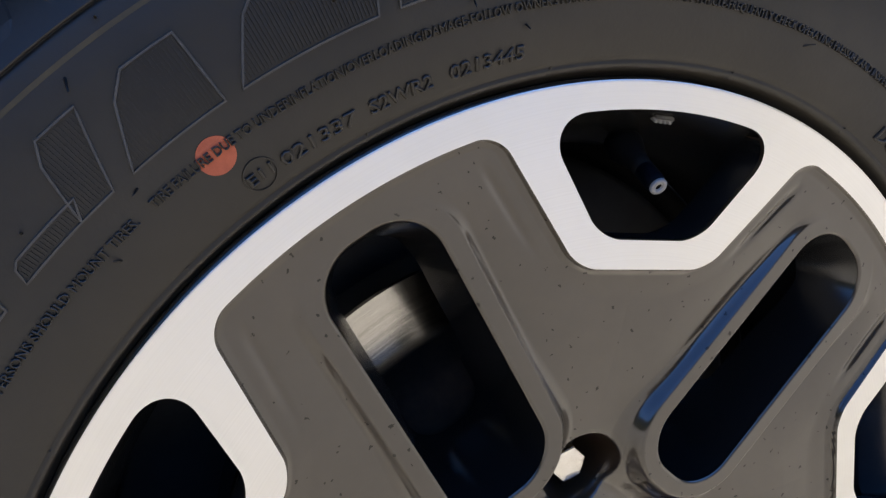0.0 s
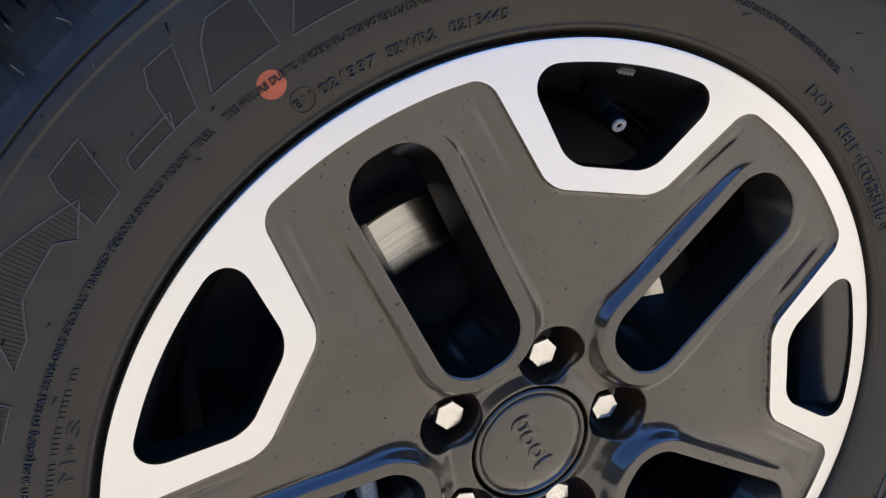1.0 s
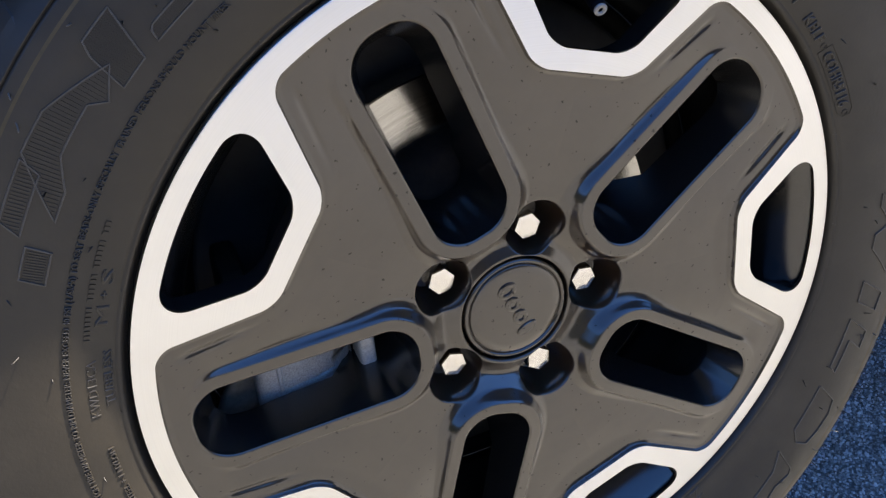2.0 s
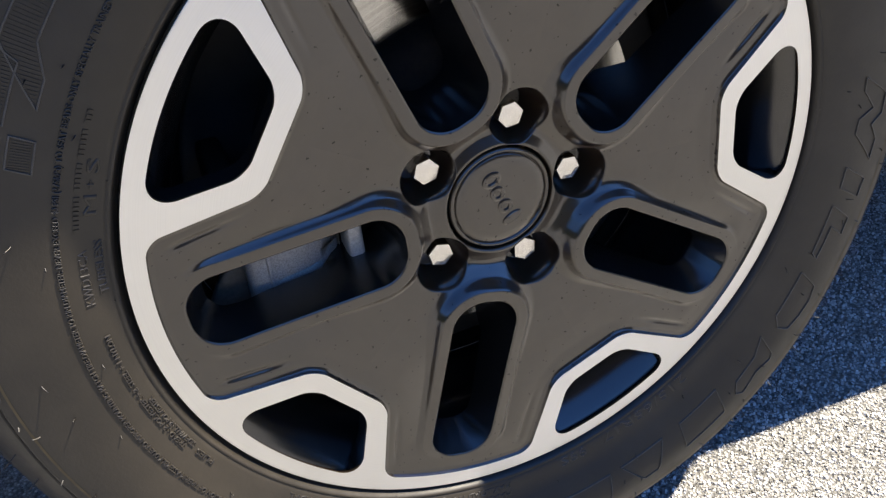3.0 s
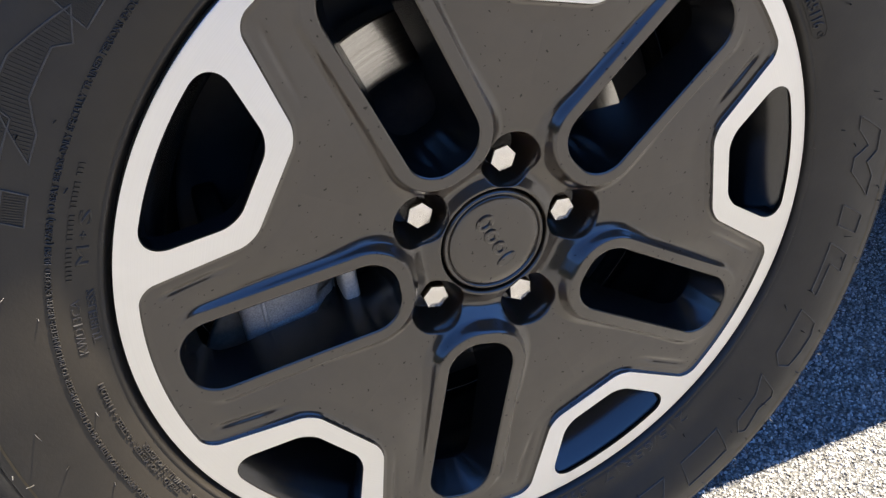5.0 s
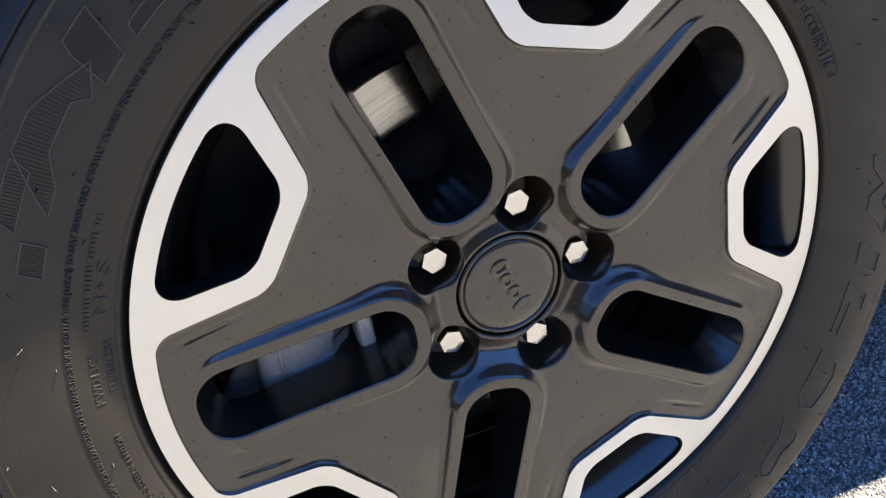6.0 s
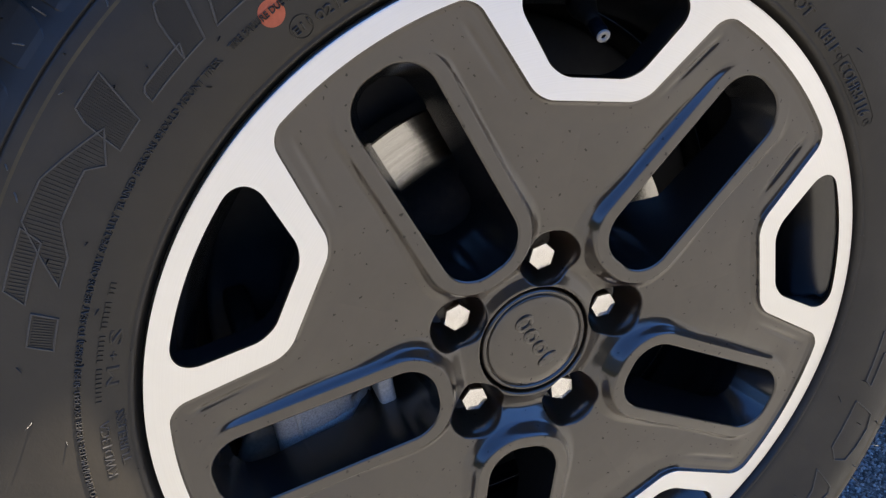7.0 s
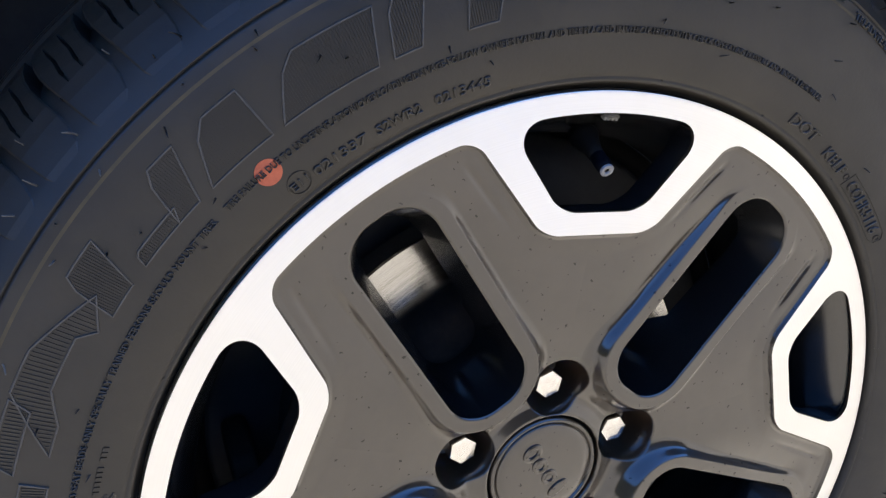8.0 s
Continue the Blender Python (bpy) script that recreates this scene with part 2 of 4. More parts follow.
def build_chips():
    """Loose-edged stone chips that stand out of the asphalt round the wheel."""
    rng = np.random.default_rng(5)
    count = 60000
    verts, faces = [], []
    base = np.array([(1, 0, 0), (0.31, 0.95, 0), (-0.81, 0.59, 0), (-0.81, -0.59, 0), (0.31, -0.95, 0)])
    for i in range(count):
        x = rng.uniform(0.05, 0.95)
        y = rng.uniform(-0.30, 0.42)
        s = rng.uniform(0.0009, 0.0025)
        turn = rng.uniform(0, TAU)
        c, d = math.cos(turn), math.sin(turn)
        top = rng.uniform(0.45, 0.8)
        h = s * rng.uniform(0.45, 1.0)
        jit = rng.uniform(0.75, 1.2, 5)
        tilt = rng.uniform(-0.35, 0.35, 2)
        ring = base * (s * jit)[:, None] * [1, rng.uniform(0.6, 1.0), 1]
        ring = np.stack([ring[:, 0] * c - ring[:, 1] * d, ring[:, 0] * d + ring[:, 1] * c, ring[:, 2]], 1)
        up = ring * top
        lift = h + up[:, 0] * tilt[0] + up[:, 1] * tilt[1]
        k = len(verts)
        verts += [(x + p[0], y + p[1], -0.0008) for p in ring]
        verts += [(x + p[0], y + p[1], max(0.0003, l)) for p, l in zip(up, lift)]
        faces += [(k + j, k + (j + 1) % 5, k + 5 + (j + 1) % 5, k + 5 + j) for j in range(5)] + [tuple(k + 5 + j for j in range(5))]
    ob = new("stone_chips", mesh_from("stone_chips", verts, faces, STONE, False))
    tagged(ob, "pale angular stone chips set in the asphalt", "stone chips", kind="stuff")


LEAF = pose(0.310, 0.074, 0.001, 0, 0, -33)


def build_leaf():
    """A small curled dry leaf on the asphalt beside the tyre."""
    leaf = new("dry_leaf", None)
    leaf.matrix_basis = LEAF
    mat = tinted_material("dry_leaf_brown", (0.045, 0.018, 0.012), (0.10, 0.04, 0.025), 0.7, 0.0, 300.0, 0.3)
    verts, faces = [], []
    for side in (0.0, -0.0005):
        for i in range(9):
            t = i / 8
            half = 0.0042 * math.sin(math.pi * min(0.97, t + 0.03)) ** 0.8
            for j in range(5):
                u = j / 2 - 1
                verts.append((0.019 * (t - 0.5), u * half, 0.0022 + 0.002 * u * u + 0.0025 * t * t + 0.0005 * math.sin(7 * t + 2 * u) + side))
    for k, flip in ((0, False), (45, True)):
        for i in range(8):
            for j in range(4):
                q = (k + i * 5 + j, k + (i + 1) * 5 + j, k + (i + 1) * 5 + j + 1, k + i * 5 + j + 1)
                faces.append(q[::-1] if flip else q)
    part_mesh("blade", mesh_from("blade", verts, faces, mat), leaf)
    bm = bmesh.new()
    bmesh.ops.create_cone(bm, segments=6, radius1=0.0005, radius2=0.0003, depth=0.007, cap_ends=True)
    part("stalk", bm, mat, leaf, at=pose(-0.0125, 0, 0.0012, 0, 80, 0))
    tagged(leaf, "small curled brown dry leaf lying on the asphalt", "leaf")


build_dark_ring()
build_ground()
build_leaf()
build_chips()


# ---- the unseen car side, added to shade the wheel ----
def build_car():
    car = tagged(new("fender", None), "unseen car fender and flare, shaped to shade the wheel", "fender")
    car.matrix_basis = pose(0, 0.3, 0)
    at = pose(0, -0.3, 0)
    # the arch stands well clear of the tyre, its middle moved along the sun's rays to let skylight in
    mid_x, mid_z, out = 0.065, HUB + 0.13, 0.0195

    # side panel with the arch cut out, folded from one outline
    def wide(a):
        return 0.055 * float(smooth01((math.degrees(a) - 110) / 25))

    arc = [(mid_x + (0.43 + wide(a)) * math.cos(a), mid_z + (0.43 + wide(a)) * math.sin(a)) for a in np.linspace(-0.30, math.pi + 0.30, 49)]
    outline = [(-0.95, 0.30), (-0.95, 1.00), (-0.6, 1.08), (0.6, 1.10), (2.6, 1.12), (2.6, 0.30)] + arc
    bm = bmesh.new()
    front = [bm.verts.new((x, 0.036 - (0.009 + 0.150 * z) * float(smooth01((x - 0.02) / 0.2)), z)) for x, z in outline]
    back = [bm.verts.new((x, 0.05, z)) for x, z in outline]
    bm.faces.new(front)
    bm.faces.new(back[::-1])
    for i in range(len(outline)):
        j = (i + 1) % len(outline)
        bm.faces.new((front[j], front[i], back[i], back[j]))
    bmesh.ops.recalc_face_normals(bm, faces=bm.faces)
    bmesh.ops.triangulate(bm, faces=[f for f in bm.faces if len(f.verts) > 4])
    part("side_panel", bm, CAR_PAINT, car, at=at, smooth=False)
    # flare round the arch, running in towards its ends; its reach is set to place the shadow
    steps = np.linspace(radians(-6), radians(186), 193)
    tapers = np.interp(np.degrees(steps), [-6, 0, 10, 14, 20, 26, 50.5, 52, 60, 68, 80, 88, 96, 103, 113, 122, 175, 186], [-0.003, -0.020, -0.041, -0.054, -0.082, -0.103, -0.110, -0.0845, -0.0850, -0.0840, -0.0790, -0.0740, -0.0640, -0.0595, -0.0580, 0.000, 0.008, 0.010])
    bm = bmesh.new()
    rows = []
    for a, y in zip(steps, tapers):
        sect = [(0.400, 0.05), (0.396, y + 0.008), (0.399, y + 0.001), (0.407, y), (0.44, y + 0.006), (0.455, 0.03), (0.455, 0.05)]
        rows.append([bm.verts.new((mid_x + (r + wide(a) * (r > 0.35)) * math.cos(a), yy - (out if yy < 0.03 else 0.0), mid_z + (r + wide(a) * (r > 0.35)) * math.sin(a))) for r, yy in sect])
    for p, q in zip(rows, rows[1:]):
        for i in range(len(p)):
            j = (i + 1) % len(p)
            bm.faces.new((p[i], p[j], q[j], q[i]))
    bm.faces.new(rows[0])
    bm.faces.new(rows[-1][::-1])
    bmesh.ops.recalc_face_normals(bm, faces=bm.faces)
    part("arch_flare", bm, PLASTIC, car, "black unseen arch flare shaped to cast the shadow", at)
    # liner inside the arch
    bm = bmesh.new()
    rows = []
    for a in np.linspace(radians(-8), radians(188), 49):
        sect = [(0.405, 0.03), (0.41, 0.18), (0.40, 0.27), (0.30, 0.30), (0.02, 0.31), (0.02, 0.318), (0.31, 0.31), (0.42, 0.28), (0.425, 0.03)]
        rows.append([bm.verts.new((mid_x + (r + wide(a) * (r > 0.35)) * math.cos(a), yy - (out if yy < 0.03 else 0.0), mid_z + (r + wide(a) * (r > 0.35)) * math.sin(a))) for r, yy in sect])
    for p, q in zip(rows, rows[1:]):
        for i in range(len(p)):
            j = (i + 1) % len(p)
            bm.faces.new((p[i], p[j], q[j], q[i]))
    bmesh.ops.recalc_face_normals(bm, faces=bm.faces)
    part("wheel_arch_liner", bm, PLASTIC, car, "black plastic wheel arch liner", at)
    # unseen underbody, bonnet and cabin as plain closed forms
    def slab(name, x0, x1, y0, y1, z0, z1, inset, mat):
        b = bmesh.new()
        bmesh.ops.create_cube(b, size=1.0)
        for v in b.verts:
            up = v.co.z > 0
            v.co = Vector(((x0 + x1) / 2 + v.co.x * (x1 - x0 - (inset if up else 0)), (y0 + y1) / 2 + v.co.y * (y1 - y0 - (inset if up else 0)), z1 if up else z0))
        bmesh.ops.bevel(b, geom=list(b.edges), offset=0.02, segments=2, affect="EDGES")
        part(name, b, mat, car, at=at)
    slab("underbody", 0.54, 2.5, 0.05, 1.75, 0.24, 0.50, 0.0, PLASTIC)
    slab("nose", -0.94, -0.46, 0.05, 1.75, 0.26, 1.00, 0.0, CAR_PAINT)
    slab("bonnet", -0.94, 0.75, 0.05, 1.75, 0.98, 1.10, 0.08, CAR_PAINT)
    slab("cabin", 0.55, 2.5, 0.10, 1.70, 1.08, 1.70, 0.30, CAR_PAINT)


build_car()

# ---- wheel ----
wheel = tagged(new("car_wheel", None), "dark painted alloy wheel with bright machined frames and dusty tyre", "wheel")
wheel.matrix_basis = pose(0, 0.1, 0)
ON_AXLE = pose(0, -0.1, HUB, 0, SPIN, 0)
TURN_W = np.array(pose(0, 0, 0, 0, SPIN, 0).to_3x3())

MAIN_R = np.arange(20.0, 245.0, 0.5)
MAIN_Y = np.interp(MAIN_R, [20, 37.0, 37.4, 38.2, 40, 47, 50.5, 56, 66, 80, 100, 130, 160, 190, 225, 245], [27.0, 27.0, 20.0, 17.0, 16.6, 19.5, 20.0, 17.9, 15.2, 13.2, 10.6, 7.3, 4.9, 3.7, 3.3, 3.3])
MAIN_Y = np.convolve(np.pad(MAIN_Y, 1, "edge"), np.ones(3) / 3, "valid")


def rim_fields(x, z):
    """Millimetres. The face's depth, and the distances to the bright frame (dark side plus), to the rim windows and to the spoke slots."""
    r, th = np.hypot(x, z), np.degrees(np.arctan2(x, z))
    t = np.radians((th + 36) % 72 - 36)
    u, v = r * np.cos(t), np.abs(r * np.sin(t))
    window = round_and(round_and(171.3 - u, (v - 25 - 0.78 * (u - 171.5)) / math.hypot(1, 0.78), 8.0), r - 224.0, 18.0)
    frame_u = round_and(158.8 - u, (v - 33 - 0.87 * (u - 159)) / math.hypot(1, 0.87), 7.0)
    dark = round_or(frame_u, 223.4 - r, 9.0)
    w = np.radians(th % 72 - 36)
    s, q = r * np.cos(w), np.abs(r * np.sin(w))
    sx, sq = np.abs(s - 140.5) - 47.5, q - 3.5
    slot = np.hypot(np.maximum(sx, 0), np.maximum(sq, 0)) + np.minimum(np.maximum(sx, sq), 0) - 21.0
    main = np.interp(r, MAIN_R, MAIN_Y)
    collar = 3.4
    rise = np.maximum(main - collar, 0.0)
    off = np.maximum(slot - 7.9, 0.0)
    away = np.clip(off / (2.2 + 1.6 * rise ** 0.8), 0, 1)
    y = main - rise * (0.45 * (1 - smooth01(away)) + 0.55 * (1 - smooth01(off / (1.6 + 0.42 * rise))))
    y = y + 0.35 * np.maximum(1.5 - slot, 0) ** 2
    t = np.clip(off / 30.0, 0, 1)
    deep = np.maximum(5.6 - 0.85 * rise, 0.4) * (0.6 + 0.4 * smooth01((192 - s) / 45)) * smooth01((208 - s) / 26) * smooth01((q - 22) / 8) * smooth01((s - 90) / 40)
    y = y + deep * smooth01(off / 5.5) * (1 - t) ** 2.0
    y = y + 1.15 * np.exp(-(((frame_u - 10.5) / 2.0) ** 2)) * smooth01((r - 163) / 26) * smooth01((216 - r) / 12) * smooth01((slot - 7) / 4)
    pocket = np.hypot(u - 58.0, v) - 19.8
    y = y + 26.0 * smooth01(-pocket / 6.8)
    y = y * (0.56 * smooth01(dark / 1.2) + 0.26 * smooth01(dark / 4.2) + 0.18 * smooth01(dark / 15.0))
    y = y + 0.8 * np.maximum(r - 235.1, 0) ** 2
    return y, dark, window, slot


def clip_sheet(r, th, inside):
    """The part of a polar sheet where inside(x, z) > 0: points (x, z), faces, and the edges on the cut."""
    gr, gt = np.meshgrid(r, th, indexing="ij")
    px, pz = gr * np.sin(gt), gr * np.cos(gt)
    f = inside(px, pz)
    n, m = gr.shape
    ids = -np.ones(n * m, int)
    pts, faces, cuts = [], [], []
    fx, fz, ff = px.ravel(), pz.ravel(), f.ravel()
    keep = np.nonzero(ff > 0)[0]
    ids[keep] = np.arange(len(keep))
    pts = list(zip(fx[keep], fz[keep]))
    corner = np.arange(n * m).reshape(n, m)
    quads = np.stack([corner[:-1, :-1], corner[1:, :-1], corner[1:, 1:], corner[:-1, 1:]], -1).reshape(-1, 4)
    pos = (ff[quads] > 0).sum(1)
    faces = [tuple(q) for q in ids[quads[pos == 4]].tolist()]
    on_edge = {}

    def crossing(a, b):
        key = (min(a, b), max(a, b))
        if key not in on_edge:
            k = ff[a] / (ff[a] - ff[b])
            on_edge[key] = len(pts)
            pts.append((fx[a] + k * (fx[b] - fx[a]), fz[a] + k * (fz[b] - fz[a])))
        return on_edge[key]

    for quad in quads[(pos > 0) & (pos < 4)].tolist():
        ring, marks = [], []
        for a, b in zip(quad, quad[1:] + quad[:1]):
            if ff[a] > 0:
                ring.append(int(ids[a]))
            if (ff[a] > 0) != (ff[b] > 0):
                c = crossing(a, b)
                ring.append(c)
                marks.append(c)
        if len(ring) > 2:
            faces.append(tuple(ring))
        if len(marks) == 2:
            cuts.append((marks[0], marks[1]))
    return np.array(pts), faces, cuts


def face_points(pts, h=0.2):
    """Places in metres and normals of points (x, z) on the rim's face."""
    x, z = pts[:, 0], pts[:, 1]
    y = rim_fields(x, z)[0]
    gx = (rim_fields(x + h, z)[0] - rim_fields(x - h, z)[0]) / (2 * h)
    gz = (rim_fields(x, z + h)[0] - rim_fields(x, z - h)[0]) / (2 * h)
    n = np.stack([gx, -np.ones_like(gx), gz], 1)
    return np.stack([x, y, z], 1) / 1000, n / np.linalg.norm(n, axis=1)[:, None]


def wall_under(pts, cuts, which, depths, draft):
    """Walls that run back from the cut edges of windows or slots."""
    used = sorted({i for e in cuts for i in e})
    index = {i: k for k, i in enumerate(used)}
    p = pts[used]
    h = 0.2
    g = np.stack([rim_fields(p[:, 0] + h, p[:, 1])[which] - rim_fields(p[:, 0] - h, p[:, 1])[which],
                  rim_fields(p[:, 0], p[:, 1] + h)[which] - rim_fields(p[:, 0], p[:, 1] - h)[which]], 1)
    g /= np.linalg.norm(g, axis=1)[:, None] + 1e-9
    y0 = rim_fields(p[:, 0], p[:, 1])[0]
    verts, norms = [], []
    far = np.hypot(p[:, 0], p[:, 1])
    # the outer end of a slot slopes in more than its sides
    along = far * np.cos(np.radians(np.degrees(np.arctan2(p[:, 0], p[:, 1])) % 72 - 36))
    more = 1 + (1.05 * smooth01((along - 172) / 36) if which == 3 else 0 * far)
    for d, off in zip(depths, draft):
        q = p - g * (off * more)[:, None]
        reach = np.where(far > 221.0, 0.25 * d, d) if which == 2 else d * np.interp(far, [109.0, 125.0, 160.0, 190.0], [1.34, 0.86, 0.8, 0.7])
        y = np.maximum(y0 + 0.3, reach) if d > 0 else y0
        verts.append(np.stack([q[:, 0], y, q[:, 1]], 1) / 1000)
        norms.append(np.stack([-g[:, 0], np.full(len(g), -0.12), -g[:, 1]], 1))
    if which == 3:
        for k in range(1, len(depths)):
            lo, hi = max(k - 1, 1), min(k + 1, len(depths) - 1)
            run = (draft[hi] - draft[lo]) * more
            norms[k][:, 1] = -0.12 - np.where(more > 1.01, run / (1000 * (verts[hi][:, 1] - verts[lo][:, 1]) + 0.01) - (draft[hi] - draft[lo]) / (depths[hi] - depths[lo]), 0.0)
    m = len(used)
    faces = [(k * m + index[a], k * m + index[b], (k + 1) * m + index[b], (k + 1) * m + index[a]) for k in range(len(depths) - 1) for a, b in cuts]
    return np.concatenate(verts), faces, np.concatenate(norms)


def joined(pieces):
    verts, faces, norms, k = [], [], [], 0
    for v, f, n in pieces:
        verts.append(v)
        norms.append(n)
        faces += [tuple(i + k for i in t) for t in f]
        k += len(v)
    return np.concatenate(verts), faces, np.concatenate(norms)


def spun(piece, degrees):
    v, f, n = piece
    m = np.array(pose(0, 0, 0, 0, degrees, 0).to_3x3())
    return v @ m.T, f, n @ m.T


def build_rim():
    th = np.radians(np.linspace(0, 72, 385))
    rim_r = np.r_[np.arange(36.0, 40.0, 0.25), np.arange(40.0, 224.0, 0.65), 224.5]
    dark_pts, dark_faces, dark_cuts = clip_sheet(rim_r, th, lambda x, z: np.minimum(rim_fields(x, z)[1], rim_fields(x, z)[3]))
    front, norms = face_points(dark_pts)
    slot_cuts = [e for e in dark_cuts if abs(float(rim_fields(*dark_pts[e[0]])[3])) < 0.4]
    slot_wall = wall_under(dark_pts, slot_cuts, 3, (0, 5.0, 14.0, 28.0, 44.0), (0.0, 0.1, 1.2, 3.6, 6.2))
    bright_r = np.r_[np.arange(158.0, 236.0, 0.85)]
    b_pts, b_faces, b_cuts = clip_sheet(bright_r, th, lambda x, z: np.minimum(-rim_fields(x, z)[1], rim_fields(x, z)[2]))
    b_front, b_norms = face_points(b_pts)
    win_cuts = [e for e in b_cuts if abs(float(rim_fields(*b_pts[e[0]])[2])) < 0.4]
    win_wall = wall_under(b_pts, win_cuts, 2, (0, 2.0, 12.0, 24.0), (0.0, 0.15, -1.0, -3.0))
    # barrel behind the spokes
    profile = [(0.2362, 0.0030), (0.2362, 0.0060), (0.2335, 0.0085), (0.2270, 0.0120), (0.2180, 0.030), (0.2120, 0.060), (0.2120, 0.150), (0.2180, 0.190), (0.2330, 0.198), (0.2345, 0.203),
               (0.2300, 0.205), (0.2120, 0.196), (0.2050, 0.150), (0.2010, 0.075), (0.2022, 0.055), (0.2062, 0.040), (0.2145, 0.0235), (0.2235, 0.0085), (0.2290, 0.0045)]
    v, f = lathe(profile, 160, closed=True)
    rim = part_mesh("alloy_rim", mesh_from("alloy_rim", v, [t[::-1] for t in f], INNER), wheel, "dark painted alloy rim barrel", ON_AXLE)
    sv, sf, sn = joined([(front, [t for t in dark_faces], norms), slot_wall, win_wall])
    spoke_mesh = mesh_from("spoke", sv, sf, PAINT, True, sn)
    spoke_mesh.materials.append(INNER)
    # walls deeper than 4.5 mm take the darkened base, standing for recess shade
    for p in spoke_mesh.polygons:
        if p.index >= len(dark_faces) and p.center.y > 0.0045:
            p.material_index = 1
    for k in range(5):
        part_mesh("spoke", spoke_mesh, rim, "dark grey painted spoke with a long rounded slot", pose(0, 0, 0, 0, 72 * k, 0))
    bv, bf, bn = joined([spun((b_front, b_faces, b_norms), 72 * k) for k in range(5)])
    part_mesh("machined_face", mesh_from("machined_face", bv, bf, SILVER, True, bn), rim, "bright turned aluminium rim ring with five window frames")
    # hub behind the cap, closing the bore and the pockets' floor
    v, f = lathe([(0.0, 0.060), (0.039, 0.060), (0.039, 0.0275), (0.0372, 0.0275), (0.0366, 0.031), (0.0, 0.030)], 72)
    part_mesh("hub_bore", mesh_from("hub_bore", v, f, PAINT), rim)
    return rim


build_rim()


def build_cap():
    prof = [(0.0, 0.0166), (0.013, 0.0167), (0.026, 0.0170), (0.0315, 0.0174), (0.0321, 0.0178), (0.0323, 0.0196), (0.0331, 0.0196), (0.0334, 0.0177), (0.0344, 0.0171), (0.0354, 0.0174), (0.0363, 0.0188), (0.0367, 0.0240), (0.0367, 0.0300), (0.0, 0.0300)]
    v, f = lathe(prof, 96)
    cap = part_mesh("centre_cap", mesh_from("centre_cap", v, f, PAINT), wheel, "dark grey round hub cap with a raised emblem", ON_AXLE)
    # the emblem as plain raised shapes: two bars, two rings
    tilt = pose(0, 0, 0, 0, -118 - SPIN, 0)
    for off, low, high, half, hole in ((-0.0172, -0.0072, 0.0080, 0.0036, 0.0), (-0.0062, -0.0054, 0.0056, 0.0054, 0.0022), (0.0056, -0.0054, 0.0056, 0.0054, 0.0022), (0.0170, -0.0084, 0.0056, 0.0054, 0.0020)):
        tall, mid = (high - low) / 2, (high + low) / 2
        rows = []
        for scale, lift in ((1.0, 0.0), (0.98, 0.0008), (0.80, 0.0012)):
            rows.append([(half * scale * math.cos(TAU * k / 28), -lift, mid + tall * scale * math.sin(TAU * k / 28)) for k in range(28)])
        if hole:
            for scale, lift in ((1.45, 0.0012), (1.05, 0.0008), (1.0, 0.0)):
                rows.append([(hole * scale * math.cos(TAU * k / 28), -lift, mid + (tall - half + hole) * scale * math.sin(TAU * k / 28)) for k in range(28)])
        verts = [p for row in rows for p in row]
        faces = [(i * 28 + k, i * 28 + (k + 1) % 28, (i + 1) * 28 + (k + 1) % 28, (i + 1) * 28 + k) for i in range(len(rows) - 1) for k in range(28)]
        if not hole:
            faces.append(tuple(2 * 28 + k for k in range(28)))
        part_mesh("emblem", mesh_from("emblem", verts, faces, PAINT, False), cap, "raised plain emblem shape", tilt @ pose(off, 0.01685, 0.0))


build_cap()


def build_nuts():
    bm = bmesh.new()
    hexa = []
    for r, y in ((0.0095, 0.058), (0.0095, 0.0272), (0.0093, 0.0264), (0.0088, 0.0258)):
        hexa.append([bm.verts.new((r * math.sin(TAU * k / 6), y, r * math.cos(TAU * k / 6))) for k in range(6)])
    for p, q in zip(hexa, hexa[1:]):
        for k in range(6):
            bm.faces.new((p[k], p[(k + 1) % 6], q[(k + 1) % 6], q[k]))
    top = [bm.verts.new((0.0055 * math.sin(TAU * k / 6), 0.0254, 0.0055 * math.cos(TAU * k / 6))) for k in range(6)]
    for k in range(6):
        bm.faces.new((hexa[-1][k], hexa[-1][(k + 1) % 6], top[(k + 1) % 6], top[k]))
    bm.faces.new(top)
    bmesh.ops.recalc_face_normals(bm, faces=bm.faces)
    bmesh.ops.bevel(bm, geom=[e for e in bm.edges if abs(e.verts[0].co.y - e.verts[1].co.y) > 0.01], offset=0.0006, segments=2, affect="EDGES")
    me = bpy.data.meshes.new("lug_nut")
    bm.to_mesh(me)
    bm.free()
    me.materials.append(CHROME)
    collar_v, collar_f = lathe([(0.0098, 0.046), (0.0122, 0.0465), (0.0132, 0.049), (0.0132, 0.058), (0.0, 0.058)], 32)
    ring = mesh_from("seat_ring", collar_v, collar_f, PAINT)
    for k, twist in enumerate((8, 22, -14, 31, 3)):
        a = radians(72 * k)
        nut = part_mesh("lug_nut", me, wheel, "chromed hexagonal lug nut", ON_AXLE @ pose(0.055 * math.sin(a), 0, 0.055 * math.cos(a), 0, twist, 0))
        part_mesh("washer", ring, nut, "dark conical seat")


build_nuts()

